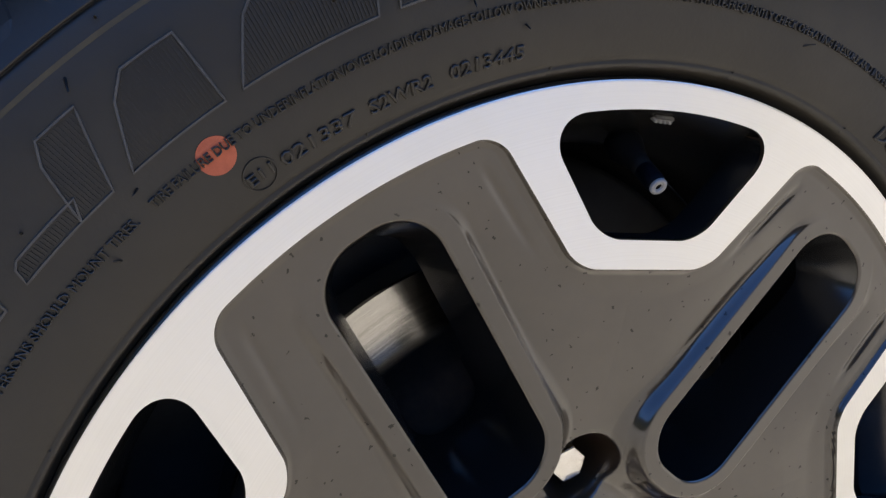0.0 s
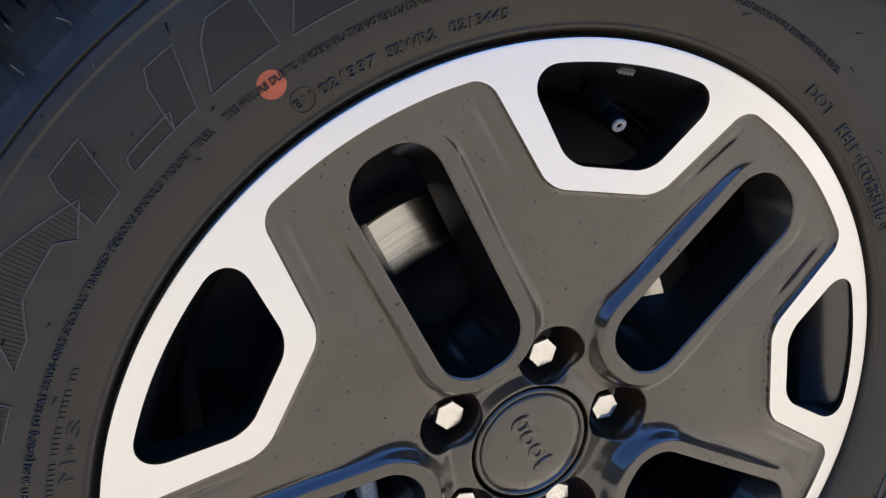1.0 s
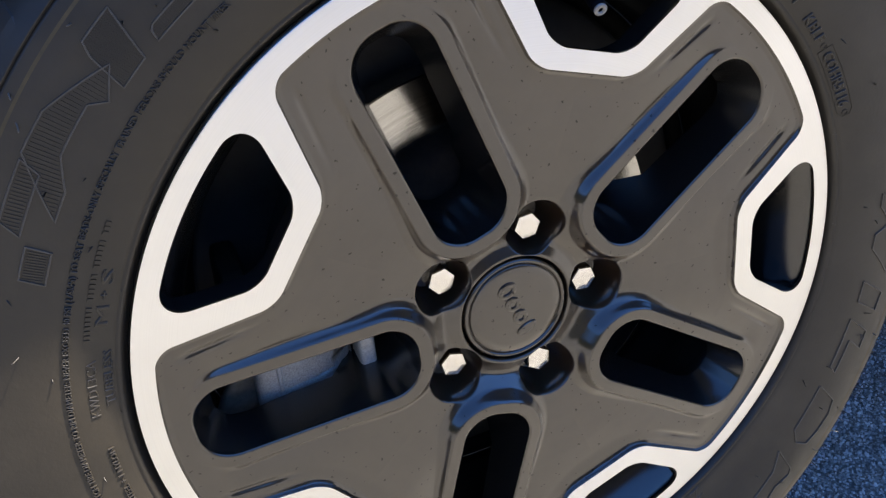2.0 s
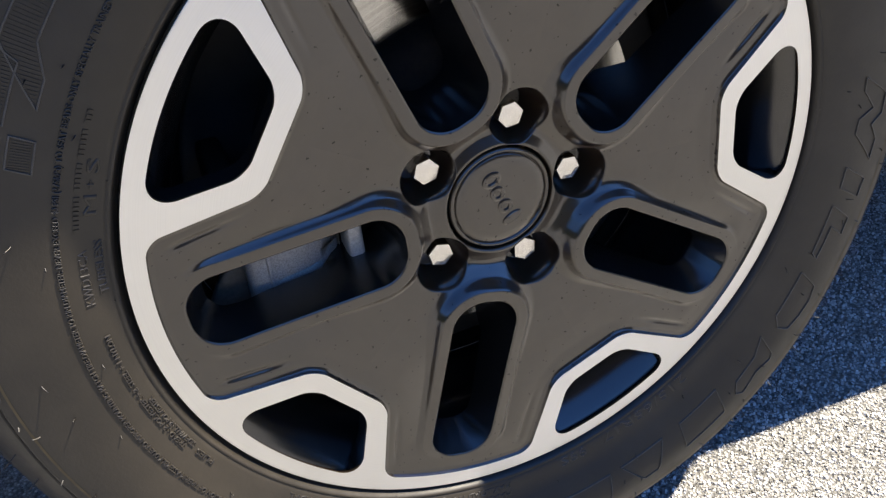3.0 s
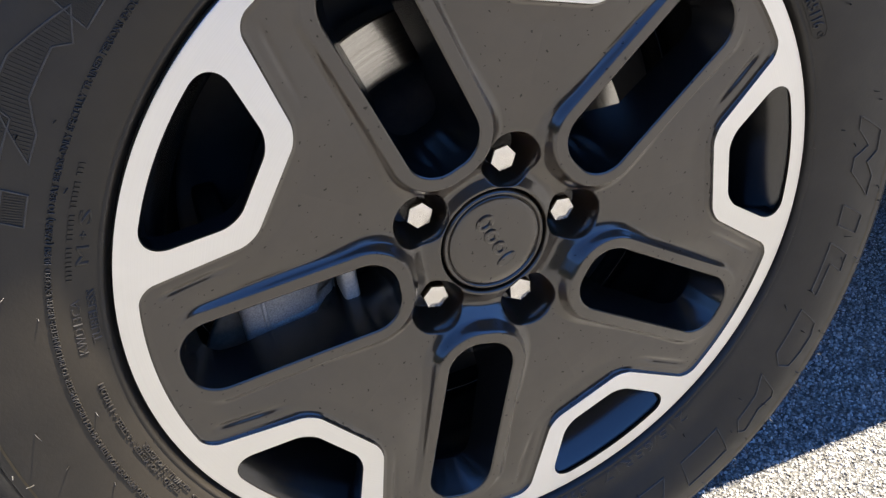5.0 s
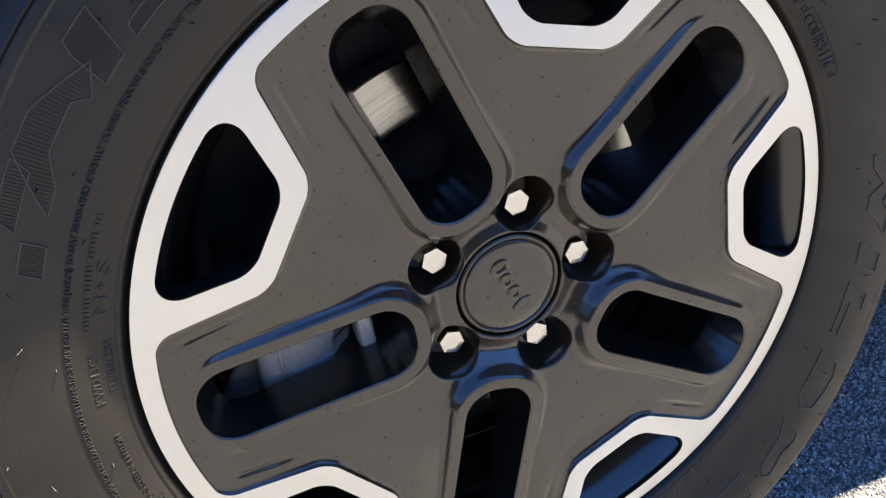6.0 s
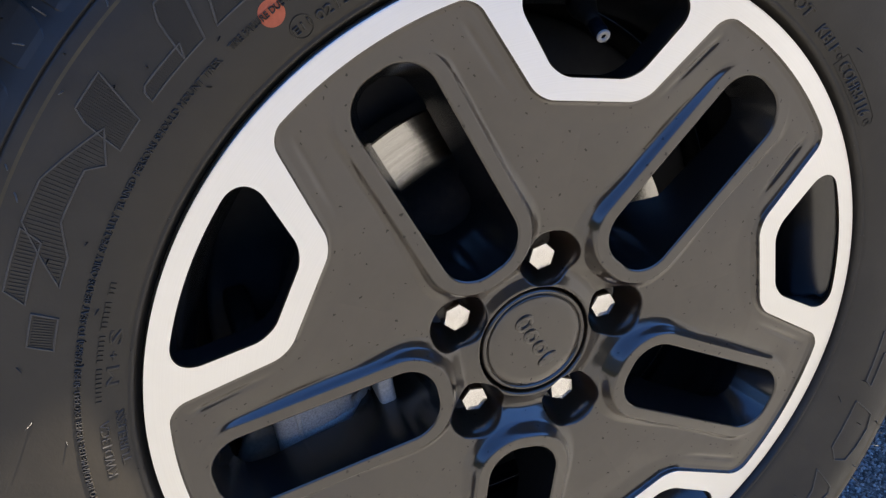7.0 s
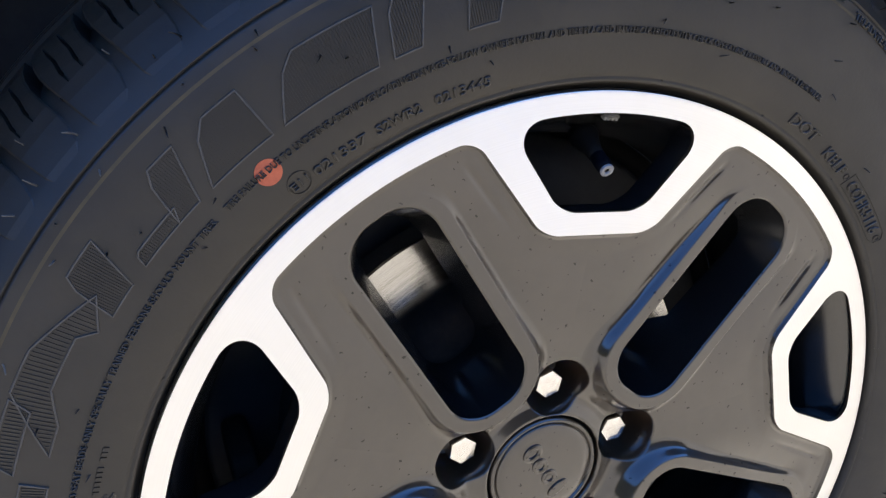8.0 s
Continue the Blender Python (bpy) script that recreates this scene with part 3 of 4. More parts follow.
# ---- tyre ----
SIDE = [(0.2340, 0.0120), (0.2352, 0.0085), (0.2362, 0.0056), (0.2375, 0.0046), (0.2386, 0.0026), (0.2394, -0.0002), (0.2404, -0.0022), (0.2418, -0.0033), (0.2425, -0.0024), (0.2432, -0.0031), (0.2455, -0.0041), (0.2500, -0.0058), (0.2560, -0.0076),
        (0.2630, -0.0089), (0.2700, -0.0095), (0.2780, -0.0097), (0.2860, -0.0093), (0.2930, -0.0087), (0.3000, -0.0082), (0.3060, -0.0075), (0.3120, -0.0063), (0.3160, -0.0054), (0.3170, -0.0051), (0.3173, -0.0031), (0.3180, -0.0028), (0.3184, -0.0046),
        (0.3190, -0.0042), (0.3230, -0.0016), (0.3270, 0.0018), (0.3320, 0.0070), (0.3360, 0.0118), (0.3402, 0.0180), (0.3438, 0.0255), (0.3448, 0.0340), (0.3450, 0.0600), (0.3450, 0.0750)]
SIDE_R, SIDE_Y = np.array([p[0] for p in SIDE[2:-4]]), np.array([p[1] for p in SIDE[2:-4]])


def squash(v):
    """Sets the tyre down on the ground: flat where it stands, bulged just above."""
    w = v @ TURN_W.T
    z = w[:, 2] + HUB
    r = np.hypot(v[:, 0], v[:, 2])
    side = np.clip((r - 0.257) / 0.034, 0, 1) * np.exp(-((np.maximum(z - 0.05, 0) / 0.17) ** 2))
    w[:, 1] -= 0.017 * side * np.clip((0.08 - w[:, 1]) / 0.06, 0, 1)
    w[:, 2] = np.maximum(z, 0.001) - HUB
    return w @ TURN_W


def side_place(a, r, lift):
    """A place on the sidewall at the clock angle a (radians) and radius r, lifted off it."""
    y = np.interp(r, SIDE_R, SIDE_Y) - lift
    return squash(np.stack([r * np.sin(a), y, r * np.cos(a)], -1).reshape(-1, 3))


def build_tyre():
    back = [(r, 0.199 - y) for r, y in SIDE[::-1]]
    grooves = [(0.3420, 0.0760), (0.3575, 0.0765), (0.3580, 0.0900), (0.3500, 0.0905), (0.3500, 0.0960), (0.3583, 0.0965), (0.3583, 0.1040), (0.3500, 0.1045), (0.3500, 0.1100), (0.3580, 0.1105), (0.3575, 0.1225), (0.3420, 0.1230)]
    v, f = lathe(SIDE + grooves + back, 360, closed=False, shape=squash)
    return part_mesh("tyre", mesh_from("tyre", v, [t[::-1] for t in f], RUBBER), wheel, "dusty black tyre with raised writing, standing on asphalt", ON_AXLE)


tyre = build_tyre()

PITCHES = 70
BLOCK_PATH = [(0.3222, -0.0026), (0.3268, 0.0009), (0.3322, 0.0062), (0.3372, 0.0114), (0.3420, 0.0176), (0.3462, 0.0250), (0.3498, 0.0330), (0.3528, 0.0430), (0.3552, 0.0550), (0.3564, 0.0740)]


def block_mesh(start):
    """A shoulder block: pointed on the sidewall, with two bent sipes over the shoulder."""
    pitch = TAU / PITCHES
    cols = [0.0, 0.03, 0.06, 0.16, 0.24, 0.27, 0.30, 0.41, 0.52, 0.55, 0.58, 0.70, 0.79, 0.82]
    path = np.array(BLOCK_PATH)
    verts = []
    n, m = len(path), len(cols)
    for lift in (0, 1):
        for i, (r, y) in enumerate(path):
            for j, c in enumerate(cols):
                pinch = (0.42, 0.16, 0.04, 0.0)[min(i, 3)]
                cc = 0.39 + (c - 0.39) * (1 - pinch) + 0.05 * math.sin(i * 0.7) + (0.05 * math.sin((i - 5) * 1.3) if j in (4, 5, 6, 8, 9, 10) and i > 4 else 0.0)
                rr, yy = r, y
                sipe = j in (5, 9) and 5 <= i <= 7
                edge = j in (0, m - 1) or i in (0, n - 1)
                if lift == 0:
                    deep = 0.012 if i > 3 else 0.004
                    rr, yy = rr - deep, yy + deep * 0.6
                elif sipe:
                    rr, yy = rr - 0.006, yy + 0.003
                elif edge:
                    rr, yy = rr - 0.0004, yy + 0.0004
                a = start + cc * pitch
                verts.append((rr * math.sin(a), yy, rr * math.cos(a)))
    faces = [(n * m + i * m + j, n * m + i * m + j + 1, n * m + (i + 1) * m + j + 1, n * m + (i + 1) * m + j) for i in range(n - 1) for j in range(m - 1)]
    rim = [(0, j) for j in range(m)] + [(i, m - 1) for i in range(1, n)] + [(n - 1, j) for j in range(m - 2, -1, -1)] + [(i, 0) for i in range(n - 2, 0, -1)]
    for (a, b), (c, d) in zip(rim, rim[1:] + rim[:1]):
        faces.append((a * m + b, c * m + d, n * m + c * m + d, n * m + a * m + b))
    return np.array(verts), faces


def build_blocks():
    shared = mesh_from("tread_block", *block_mesh(0.0), RUBBER, False)
    for k in range(PITCHES):
        deg = 360 * k / PITCHES + 2.1
        low = abs((deg + SPIN) % 360 - 180) < 22
        if low:
            v, f = block_mesh(radians(deg))
            part_mesh("tread_block", mesh_from("tread_block", squash(v), f, RUBBER, False), tyre)
        else:
            part_mesh("tread_block", shared, tyre, at=pose(0, 0, 0, 0, deg, 0))


build_blocks()


# ---- writing on the sidewall ----
def text_shape(words, height):
    """Words in the built-in font, their upper edges chamfered, as verts (x, y, z) and faces, height metres tall."""
    cu = bpy.data.curves.new("words", "FONT")
    cu.body, cu.size, cu.extrude, cu.resolution_u = words, 1.0, 0.05, 2
    cu.bevel_depth, cu.bevel_resolution, cu.offset = 0.045, 0, -0.025
    ob = new("words", cu)
    bpy.context.view_layer.update()
    ev = ob.evaluated_get(bpy.context.evaluated_depsgraph_get())
    me = ev.to_mesh()
    v = np.array([p.co[:] for p in me.vertices])
    f = [tuple(p.vertices) for p in me.polygons]
    ev.to_mesh_clear()
    bpy.data.objects.remove(ob)
    v *= height / 0.7
    return v, f


def lettering(words, r, start, end, height, label, proud=0.0011, mat=None):
    """Raised words from start to end (clock degrees) on the sidewall, their feet at radius r."""
    v, f = text_shape(words, height)
    x0, x1 = v[:, 0].min(), v[:, 0].max()
    a = np.radians(start + (v[:, 0] - x0) / (x1 - x0) * (end - start))
    lift = np.where(v[:, 2] > 0, proud + v[:, 2] - v[:, 2].max(), -0.0008)
    part_mesh("lettering", mesh_from("lettering", side_place(a, r + v[:, 1], lift), f, mat or LETTER_RUBBER, False), tyre, label)


def plate(points, lift, base=-0.0006):
    """A small raised plate on the sidewall from an outline of (clock degrees, radius)."""
    n = len(points)
    a, r = np.radians([p[0] for p in points]), np.array([p[1] for p in points])
    v = np.concatenate([side_place(a, r, np.full(n, base)), side_place(a, r, np.full(n, lift))])
    f = [tuple(range(n, 2 * n))] + [(i, (i + 1) % n, n + (i + 1) % n, n + i) for i in range(n)]
    return v, f


def gather(pieces):
    verts, faces, k = [], [], 0
    for v, f in pieces:
        verts.append(v)
        faces += [tuple(i + k for i in t) for t in f]
        k += len(v)
    return np.concatenate(verts), faces


def strip(p, q, width, lift):
    """A thin raised line on the sidewall between two places (clock degrees, radius)."""
    n = max(2, int(abs(q[0] - p[0]) / 0.6 + abs(q[1] - p[1]) / 0.003) + 1)
    mid = (p[1] + q[1]) / 2
    d = np.array([radians(q[0] - p[0]) * mid, q[1] - p[1]])
    d = d / (np.linalg.norm(d) + 1e-9)
    side = np.array([-d[1] / mid, d[0]]) * width / 2
    ts = np.linspace(0, 1, n)
    row = np.stack([np.radians(p[0] + (q[0] - p[0]) * ts), p[1] + (q[1] - p[1]) * ts], 1)
    left, right = row + side, row - side
    pts = np.concatenate([left, right, left, right])
    lifts = np.r_[np.full(2 * n, -0.0006), np.full(2 * n, lift)]
    v = side_place(pts[:, 0], pts[:, 1], lifts)
    f = []
    for i in range(n - 1):
        f += [(2 * n + i, 2 * n + i + 1, 3 * n + i + 1, 3 * n + i), (i, i + 1, 2 * n + i + 1, 2 * n + i), (n + i, n + i + 1, 3 * n + i + 1, 3 * n + i)]
    f += [(0, n, 3 * n, 2 * n), (n - 1, 2 * n - 1, 4 * n - 1, 3 * n - 1)]
    return v, f


def band(outline, width, lift):
    """A closed raised line on the sidewall along an outline of (clock degrees, radius)."""
    pts = []
    for p, q in zip(outline, outline[1:] + outline[:1]):
        n = max(1, int(abs(q[0] - p[0]) / 0.7 + abs(q[1] - p[1]) / 0.003))
        pts += [(p[0] + (q[0] - p[0]) * k / n, p[1] + (q[1] - p[1]) * k / n) for k in range(n)]
    arr = np.array(pts)
    mid = arr[:, 1].mean()
    flat = np.stack([np.radians(arr[:, 0]) * mid, arr[:, 1]], 1)
    step = np.roll(flat, -1, 0) - np.roll(flat, 1, 0)
    step /= np.linalg.norm(step, axis=1)[:, None]
    off = np.stack([-step[:, 1], step[:, 0]], 1) * width / 2
    m = len(flat)
    rows = [(flat + 1.3 * off, -0.0006), (flat + 0.7 * off, lift), (flat - 0.7 * off, lift), (flat - 1.3 * off, -0.0006)]
    v = np.concatenate([side_place(w[:, 0] / mid, w[:, 1], np.full(m, h)) for w, h in rows])
    f = [(k * m + i, k * m + (i + 1) % m, (k + 1) * m + (i + 1) % m, (k + 1) * m + i) for k in range(3) for i in range(m)]
    return v, f


def brand_block(outline, ribs, label):
    """A plain outlined shape with fine ribs inside, in place of a maker's letter."""
    v, f = band(outline, 0.0010, 0.0009)
    part_mesh("raised_shape", mesh_from("raised_shape", v, f, PALE_RUBBER, False), tyre, label)
    pieces = []
    a = [p[0] for p in outline]
    lo, hi = min(a), max(a)
    count = ribs
    for k in range(count):
        at = lo + (hi - lo) * (k + 0.5) / count
        # where the upright line at this angle crosses the outline
        hits = []
        for p, q in zip(outline, outline[1:] + outline[:1]):
            if (p[0] - at) * (q[0] - at) < 0:
                hits.append(p[1] + (q[1] - p[1]) * (at - p[0]) / (q[0] - p[0]))
        hits.sort()
        for r0, r1 in zip(hits[::2], hits[1::2]):
            if r1 - r0 > 0.003:
                pieces.append(strip((at, r0 + 0.0012), (at + 0.01, r1 - 0.0012), 0.0005, 0.0004))
    if pieces:
        v, f = gather(pieces)
        tagged(part_mesh("ribbing", mesh_from("ribbing", v, f, RUBBER, False), tyre, "fine raised ribs"), kind="stuff")


def build_writing():
    lettering("SERIOUS INJURY MAY RESULT FROM:EXPLOSION OF TIRE/RIM ASSEMBLY DUE TO IMPROPER MOUNTING-MATCH TIRE DIAMETER TO RIM DIAMETER: NEVER EXCEED 40 PSI (275kPa) TO SEAT BEADS-ONLY SPECIALLY TRAINED PERSONS SHOULD MOUNT TIRES.", 0.2643, 205.6, 311.6, 0.0031, "raised safety warning on the tyre")
    lettering("TIRE FAILURE DUE TO UNDERINFLATION/OVERLOADING/DAMAGE-FOLLOW OWNER'S MANUAL AND TIRE PLACARD IN VEHICLE-FREQUENTLY CHECK OPERATING PRESSURE AND INSPECT FOR WEAR.", 0.2645, 312.9, 387.7, 0.0031, "raised safety warning on the tyre")
    lettering("021337", 0.2482, 321.4, 327.9, 0.0048, "raised approval number")
    lettering("S2WR2", 0.2482, 329.0, 334.4, 0.0048, "raised approval number")
    lettering("0213445", 0.2482, 335.9, 342.5, 0.0048, "raised approval number")
    lettering("E11", 0.2492, 318.6, 320.7, 0.0040, "raised approval mark")
    ring = [(319.65 + math.degrees(0.0056 * math.cos(t) / 0.2512), 0.2512 + 0.0056 * math.sin(t)) for t in np.linspace(0, TAU, 25)[:-1]]
    v, f = band(ring, 0.0006, 0.0005)
    part_mesh("approval_ring", mesh_from("approval_ring", v, f, RUBBER, False), tyre)
    lettering("DOT", 0.2470, 26.0, 31.6, 0.0062, "raised tyre code")
    lettering("KBLF", 0.2462, 34.2, 39.2, 0.0062, "raised tyre code")
    lettering("COHR5116", 0.2462, 41.6, 51.6, 0.0064, "raised tyre code")
    for at in (40.3, 52.8):
        pin = [(at + math.degrees(0.0016 * math.cos(t) / 0.249), 0.2495 + 0.0016 * math.sin(t)) for t in np.linspace(0, TAU, 13)[:-1]]
        v, f = band(pin, 0.0008, 0.0006)
        part_mesh("rivet_mark", mesh_from("rivet_mark", v, f, RUBBER, False), tyre)
    box = [(40.9, 0.2448), (46.0, 0.2446), (52.6, 0.2448), (53.4, 0.2470), (53.4, 0.2520), (52.4, 0.2542), (46.0, 0.2544), (40.9, 0.2542)]
    v, f = band(box, 0.0005, 0.0004)
    part_mesh("code_frame", mesh_from("code_frame", v, f, RUBBER, False), tyre)
    lettering("M", 0.2470, 273.0, 275.6, 0.0060, "raised mud and snow mark", 0.0007)
    lettering("+", 0.2482, 276.4, 277.5, 0.0040, "raised mud and snow mark", 0.0007)
    lettering("S", 0.2470, 278.3, 280.3, 0.0060, "raised mud and snow mark", 0.0007)
    lettering("KWD13CA", 0.2522, 260.9, 268.6, 0.0045, "raised mould code", 0.0006)
    lettering("TUBELESS", 0.2442, 261.9, 269.6, 0.0045, "raised word on the tyre", 0.0006)
    lettering("STEEL BELTED RADIAL", 0.2462, 197.5, 212.5, 0.0044, "raised words on the tyre", 0.0006)
    lettering("MADE IN THAILAND", 0.2528, 198.5, 211.5, 0.0044, "raised words on the tyre", 0.0006)
    lettering("MAX.LOAD 775 kg (1709 LBS)", 0.2462, 169.0, 190.6, 0.0042, "raised load marking", 0.0006)
    lettering("MAX.PRESS. 300 kPa (44 PSI)", 0.2528, 169.0, 190.6, 0.0042, "raised pressure marking", 0.0006)
    lettering("215/65R17", 0.2440, 129.5, 149.5, 0.0078, "raised tyre size", 0.0005)
    lettering("99S", 0.2440, 153.0, 158.5, 0.0078, "raised tyre size", 0.0005)
    lettering("PLIES", 0.2478, 228.0, 231.6, 0.0032, "raised ply marking")
    lettering("TREAD : 2 POLYESTER + 2 STEEL + 1 NYLON", 0.2502, 233.6, 256.0, 0.0030, "raised ply marking")
    lettering("SIDEWALL : 2 POLYESTER", 0.2462, 232.6, 244.0, 0.0030, "raised ply marking")
    # the maker's company line, as plain bars
    for k in range(26):
        a0 = 271.0 + 0.58 * k
        if k in (8, 15, 22):
            continue
        v, f = plate([(a0, 0.2550), (a0 + 0.4, 0.2550), (a0 + 0.4, 0.2576), (a0, 0.2576)], 0.0007)
        part_mesh("bar", mesh_from("bar", v, f, RUBBER, False), tyre)
    lettering("TREADWEAR", 0.3105, 26.0, 32.5, 0.0042, "raised word on the tyre")
    # plain shapes for the two brand words
    lo, hi = 0.2765, 0.3005
    for a0, a1, b0, b1, cut in ((299.2, 302.6, 300.7, 304.2, 0.0), (304.6, 309.4, 305.4, 310.2, 0.74), (309.4, 312.0, 311.2, 313.9, 0.0), (313.6, 320.6, 317.0, 320.4, 0.0), (321.9, 331.8, 325.8, 333.2, 0.0), (333.4, 336.2, 335.1, 338.0, 0.0), (340.9, 344.0, 342.6, 345.8, 0.0)):
        top = hi - (hi - lo) * cut
        # from the inner edge a0..a1 to the outer edge b0..b1, the corner before b0 cut off
        brand_block([(a0, lo), (a1, lo), ((a1 + b1) / 2, (lo + top) / 2), (b1, top), (b0, top), (b0 - 0.35 * (b0 - a0) - 0.2, top - 0.25 * (top - lo))], int((max(a1, b1) - a0) * 4), "ribbed raised plain shape on the tyre")
    brand_block([(277.9, 0.2768), (281.4, 0.2766), (281.6, 0.2880), (278.2, 0.2884)], 13, "ribbed raised plain square on the tyre")
    brand_block([(282.4, 0.2912), (288.6, 0.2908), (289.4, 0.3004), (283.4, 0.3008)], 20, "ribbed raised plain shape on the tyre")
    brand_block([(284.6, 0.2787), (287.8, 0.2786), (291.0, 0.2860), (296.2, 0.2856), (297.4, 0.2786), (300.4, 0.2868), (294.0, 0.3000), (290.0, 0.3008)], 40, "ribbed raised plain shape on the tyre")
    for outline in (
            [(69.4, 0.2755), (71.6, 0.2752), (74.8, 0.2862), (76.2, 0.2745), (78.6, 0.2742), (83.3, 0.2958), (80.1, 0.2962), (77.6, 0.2880), (76.2, 0.2964), (73.0, 0.2966)],
            [(84.2, 0.2745), (86.4, 0.2972), (89.4, 0.2966), (87.8, 0.2755)],
            [(90.8, 0.2745), (92.8, 0.2958), (95.7, 0.2962), (94.5, 0.2820), (100.2, 0.2816), (99.4, 0.2752)],
            [(103.0, 0.2752), (104.6, 0.2946), (107.0, 0.2984), (110.0, 0.2968), (112.6, 0.2930), (113.2, 0.2836), (111.4, 0.2758)],
            [(115.7, 0.2752), (117.2, 0.2944), (118.2, 0.2976), (121.0, 0.2930), (125.0, 0.2976), (125.9, 0.2916), (124.4, 0.2842), (119.2, 0.2824)],
            [(127.6, 0.2750), (129.2, 0.2965), (137.6, 0.2965), (136.2, 0.2750)],
            [(140.0, 0.2750), (143.4, 0.2965), (146.0, 0.2965), (148.8, 0.2750)],
            [(151.0, 0.2750), (152.6, 0.2965), (160.8, 0.2960), (158.4, 0.2850), (159.8, 0.2750)]):
        brand_block(outline, 0, "outlined raised plain shape on the tyre")


build_writing()


def build_tyre_marks():
    # orange balance dot
    dot = [(318.05 + math.degrees(0.0062 * math.cos(t) / 0.2648), 0.2648 + 0.0062 * math.sin(t)) for t in np.linspace(0, TAU, 41)[:-1]]
    v, f = plate(dot, 0.00025)
    part_mesh("paint_dot", mesh_from("paint_dot", v, f, ORANGE, False), tyre, "round orange paint dot")
    # ochre line beside the outer groove
    ring = np.radians(np.linspace(0, 360, 361)[:-1])
    inner, outer = side_place(ring, np.full(360, 0.3102), np.full(360, 0.00015)), side_place(ring, np.full(360, 0.3117), np.full(360, 0.00015))
    f = [(i, (i + 1) % 360, 360 + (i + 1) % 360, 360 + i) for i in range(360)]
    part_mesh("stain_line", mesh_from("stain_line", np.concatenate([inner, outer]), f, OCHRE), tyre, "thin ochre line round the tyre")
    # rubber hairs left by the mould
    rng = random.Random(11)
    places = [(a + rng.uniform(-2, 2), r, rng.uniform(0.003, 0.006)) for r, step, off in ((0.2725, 24, 3), (0.2600, 30, 11), (0.2860, 20, 8), (0.2925, 26, 17), (0.3075, 11, 5), (0.3145, 7, 2), (0.3275, 5, 1), (0.3385, 4, 3)) for a in range(off, 360, step)]
    for a, r, length in places:
        root = side_place(np.radians([a]), np.array([r]), np.array([-0.0005]))[0]
        out = Vector((rng.uniform(-0.7, 0.7), -0.75, rng.uniform(-0.7, 0.4))).normalized()
        if r > 0.32:
            out = (Vector((math.sin(radians(a)), -0.8, math.cos(radians(a)))) + out * 0.4).normalized()
            length *= 1.5
        bend = Vector((rng.uniform(-1, 1), 0, rng.uniform(-1, 1))) * 0.25
        bm = bmesh.new()
        rings = []
        for k in range(4):
            t = k / 3
            c = Vector(root) + out * length * t + bend * length * t * t
            w = 0.00052 * (1 - 0.4 * t)
            rings.append([bm.verts.new(c + Vector((w * math.cos(TAU * j / 4), 0, w * math.sin(TAU * j / 4)))) for j in range(4)])
        for p, q in zip(rings, rings[1:]):
            for j in range(4):
                bm.faces.new((p[j], p[(j + 1) % 4], q[(j + 1) % 4], q[j]))
        bm.faces.new(rings[-1])
        bmesh.ops.recalc_face_normals(bm, faces=bm.faces)
        # about two in five of the outer hairs are pale, the rest black
        part("rubber_hair", bm, PALE_HAIR if r > 0.30 and rng.random() < 0.4 else HAIR, tyre)
    # short mould seams across the bead rib
    for a in range(5, 360, 17):
        v, f = strip((a, 0.2400), (a + 0.25, 0.2428), 0.0006, 0.0007)
        part_mesh("mould_nib", mesh_from("mould_nib", v, f, RUBBER, False), tyre)


build_tyre_marks()


# ---- valve and balance weight ----
def build_valve():
    tip, root = Vector((0.0018, 0.0035, 0.1930)), Vector((0.0015, 0.0285, 0.2045))
    axis = (tip - root).normalized()
    turn = axis.to_track_quat("Z", "Y").to_matrix().to_4x4()
    length = (tip - root).length
    place = ON_AXLE @ Matrix.Translation(root) @ turn

    def turned(name, prof, mat, parent, label, at=None, steps=24):
        bm = bmesh.new()
        rows = [[bm.verts.new((r * math.cos(TAU * k / steps), r * math.sin(TAU * k / steps), z)) for k in range(steps)] for r, z in prof]
        for p, q in zip(rows, rows[1:]):
            for k in range(steps):
                bm.faces.new((p[k], p[(k + 1) % steps], q[(k + 1) % steps], q[k]))
        bm.faces.new(rows[0][::-1])
        bm.faces.new(rows[-1])
        return part(name, bm, mat, parent, label, at)

    stem = turned("valve_stem", [(0.008, -0.006), (0.008, 0.0), (0.0065, 0.004), (0.0048, 0.010), (0.0042, 0.017)], VALVE_RUBBER, wheel, "black rubber valve stem", place)
    turned("valve_cap", [(0.0034, 0.014), (0.0043, 0.015), (0.0044, length - 0.004), (0.0040, length - 0.001), (0.0026, length - 0.0005)], VALVE_BLUE, stem, "dark blue valve cap")
    turned("valve_tip", [(0.0037, length - 0.0015), (0.0039, length), (0.0034, length + 0.0006), (0.0016, length + 0.0005), (0.0013, length - 0.0024)], WHITE_CAP, stem, "pale grey valve tip")
    bm = bmesh.new()
    bmesh.ops.create_cube(bm, size=1.0)
    bmesh.ops.scale(bm, vec=(0.0100, 0.006, 0.0016), verts=bm.verts)
    bmesh.ops.bevel(bm, geom=list(bm.edges), offset=0.0008, segments=2, affect="EDGES")
    for k in range(4):
        tooth = bmesh.ops.create_cube(bm, size=1.0)["verts"]
        bmesh.ops.scale(bm, vec=(0.0013, 0.005, 0.0016), verts=tooth)
        bmesh.ops.translate(bm, vec=(-0.0036 + 0.0024 * k, 0.0006, -0.0016), verts=tooth)
    part("sticker", bm, GREY_METAL, wheel, "small pale grey sticker in the rim", ON_AXLE @ pose(0.0053, 0.0135, 0.2205, 20, 1.4, 0))


build_valve()


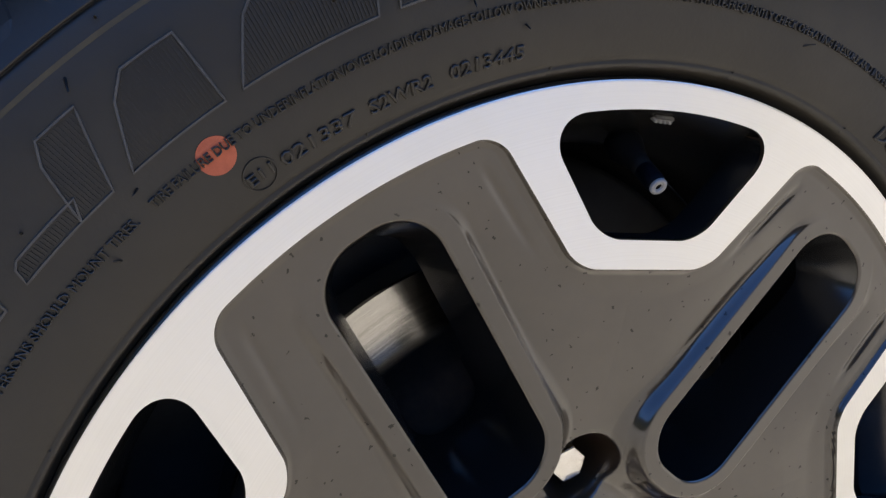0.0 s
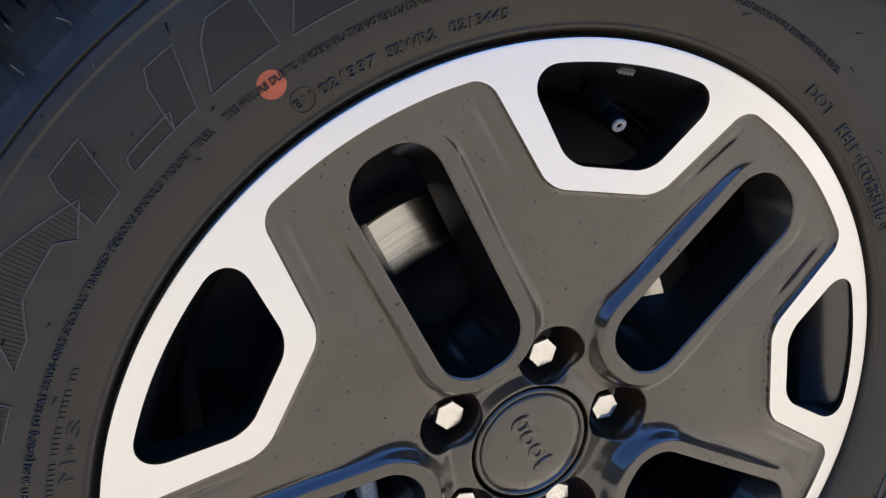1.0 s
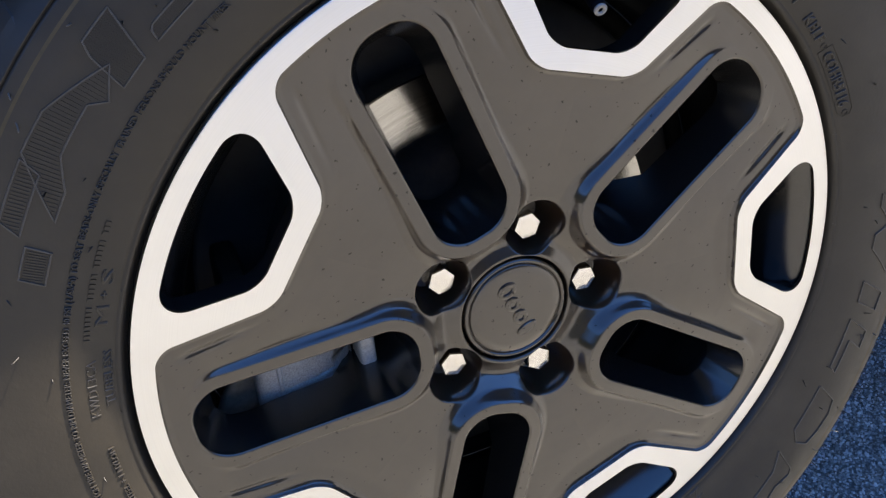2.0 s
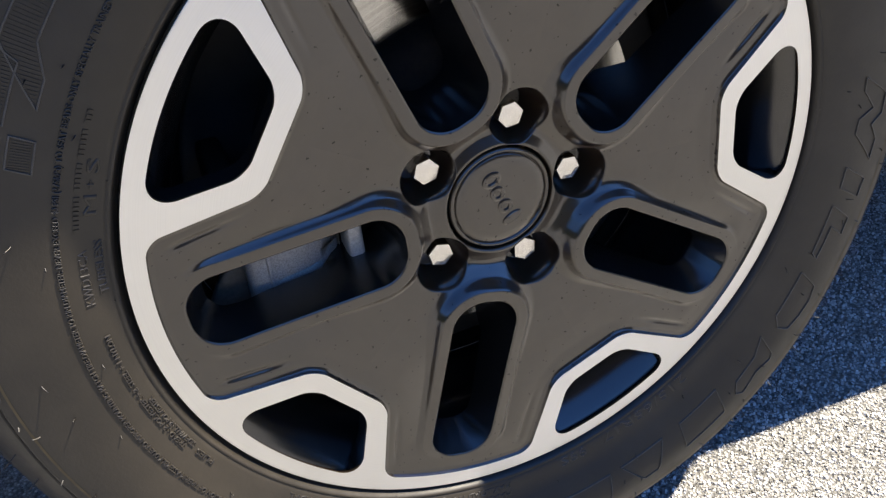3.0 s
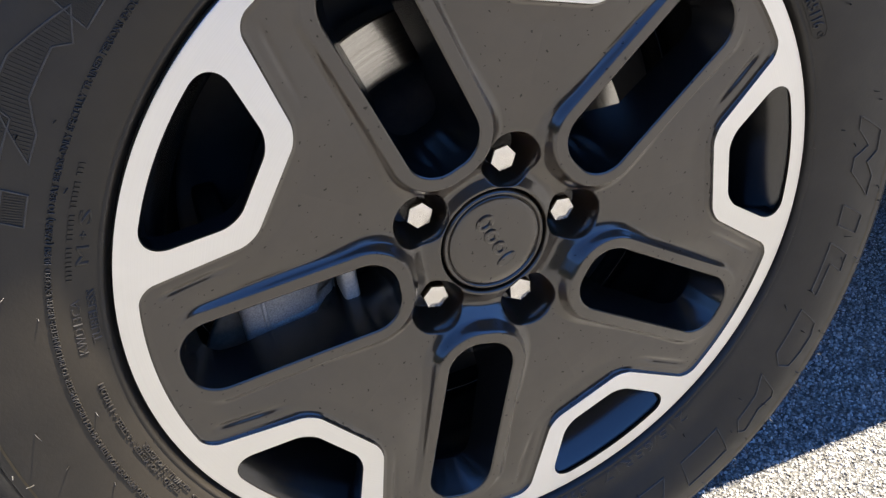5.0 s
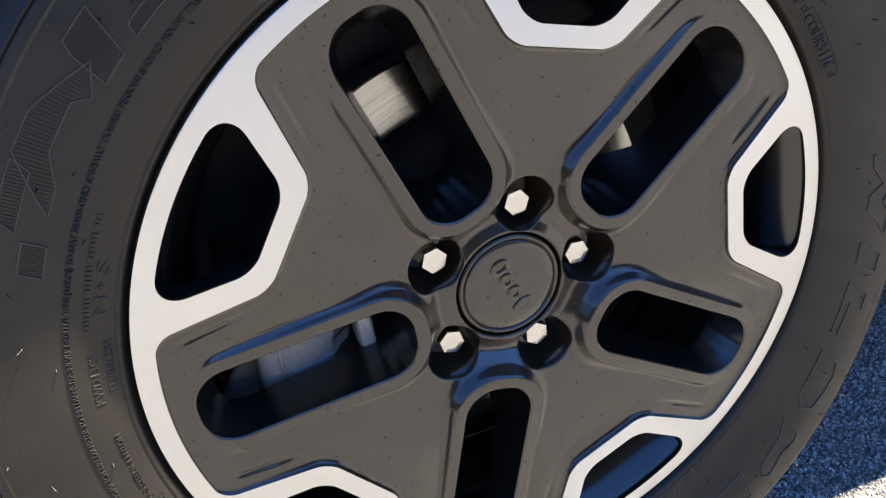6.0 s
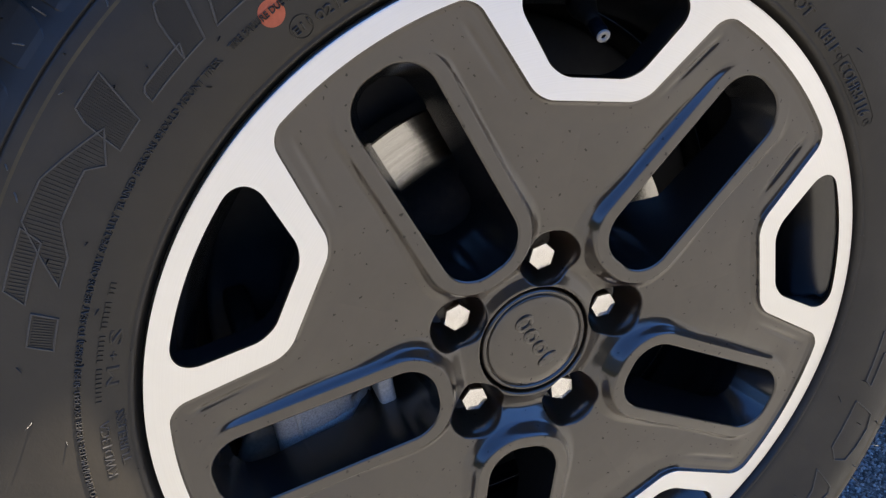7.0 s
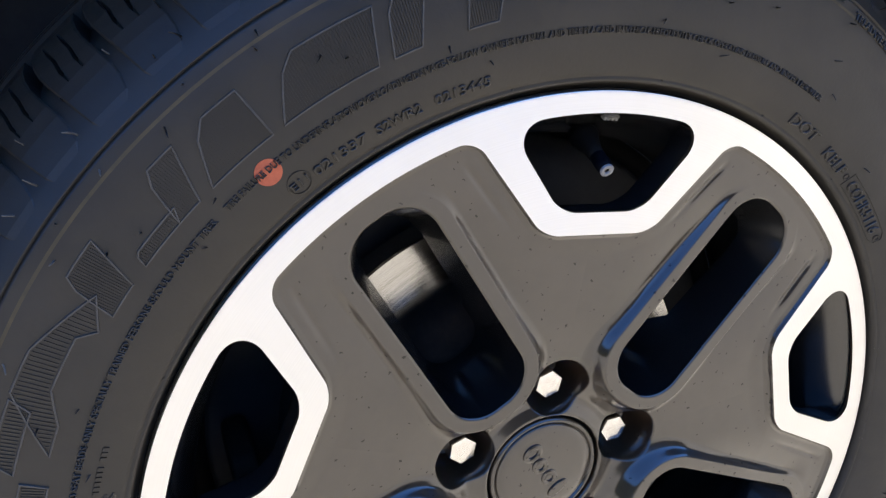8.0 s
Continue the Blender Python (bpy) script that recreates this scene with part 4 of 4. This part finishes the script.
# ---- brake ----
def build_brake():
    axle = pose(0, 0, HUB, 0, 0, 0)
    disc = tagged(new("brake_disc", mesh_from("brake_disc", *lathe([(0.1055, 0.0880), (0.1065, 0.0870), (0.1440, 0.0870), (0.1450, 0.0880), (0.1450, 0.1085), (0.1440, 0.1095), (0.1065, 0.1095), (0.1055, 0.1085)], 144, closed=True), DISC)), "bright worn iron brake disc behind the spokes", "brake disc")
    for p in disc.data.polygons:
        p.use_smooth = False
    disc.matrix_basis = axle
    v, f = lathe([(0.0, 0.0625), (0.086, 0.0625), (0.096, 0.065), (0.1030, 0.071), (0.1062, 0.088), (0.1062, 0.106), (0.0, 0.106)], 72)
    part_mesh("disc_hat", mesh_from("disc_hat", v, f, DARK_IRON), disc, "disc hat, its iron darkened for the shade behind the spokes")
    cal = tagged(new("brake_caliper", None), "rough cast iron brake caliper clasping the disc", "brake caliper")
    cal.matrix_basis = axle @ pose(0, 0, 0, 0, 252 + SPIN, 0)

    def block(name, size, at, power, mat, label="", crown=0.0):
        """A cast block, its edges and corners rounded by the power."""
        bm = bmesh.new()
        bmesh.ops.create_cube(bm, size=2.0)
        bmesh.ops.subdivide_edges(bm, edges=list(bm.edges), cuts=15, use_grid_fill=True)
        for v in bm.verts:
            k = sum(abs(c) ** power for c in v.co) ** (-1 / power)
            v.co = Vector(c * k * h / 2 for c, h in zip(v.co, size))
            # the end towards the hub falls back and narrows
            low = max(0.0, 0.35 - 2 * v.co.z / size[2])
            if v.co.y < 0:
                v.co.y += crown * low * low
            if v.co.x < 0:
                v.co.x += 1.6 * crown * low * low
        return part(name, bm, mat, cal, label, at)

    block("caliper_body", (0.120, 0.026, 0.066), pose(-0.010, 0.0545, 0.1365, 4, 3, 0), 4.5, CAST, crown=0.0062)
    block("caliper_boss", (0.024, 0.013, 0.042), pose(-0.027, 0.0485, 0.1345, 12, 6, 0), 3.0, CAST, "long rounded cast boss")
    block("caliper_rib", (0.086, 0.006, 0.0035), pose(0.011, 0.0425, 0.1530, 4, 3, 0), 4.0, CAST)
    block("caliper_bridge", (0.070, 0.060, 0.018), pose(0.026, 0.088, 0.166, 0, 4, 0), 6.0, DARK_IRON)
    block("pad_carrier", (0.110, 0.024, 0.0115), pose(-0.008, 0.053, 0.0955, 0, 3, 0), 5.0, PALE_IRON, "bright edge of the pad carrier")
    block("shield_tab", (0.050, 0.010, 0.032), pose(-0.026, 0.054, 0.179, 12, 30, 0), 2.6, OLIVE_IRON, "bent edge of the pressed shield")
    shield = tagged(new("dust_shield", None), "black dust shield, widened to block light behind the brake disc", "brake shield")
    shield.matrix_basis = axle
    # plate and edge reach the barrel so that no light shows through the wheel
    v, f = lathe([(0.04, 0.120), (0.186, 0.120), (0.190, 0.1215), (0.190, 0.123), (0.04, 0.123)], 96, closed=True)
    part_mesh("plate", mesh_from("plate", v, f, PLASTIC), shield)
    # the edge borrows the valve's black to stay as dark as the shade there
    v, f = lathe([(0.1895, 0.1205), (0.194, 0.117), (0.2015, 0.1155), (0.2030, 0.1165), (0.1985, 0.1225), (0.1895, 0.1235)], 96, closed=True)
    part_mesh("blocking_edge", mesh_from("blocking_edge", v, f, VALVE_RUBBER), shield)


build_brake()
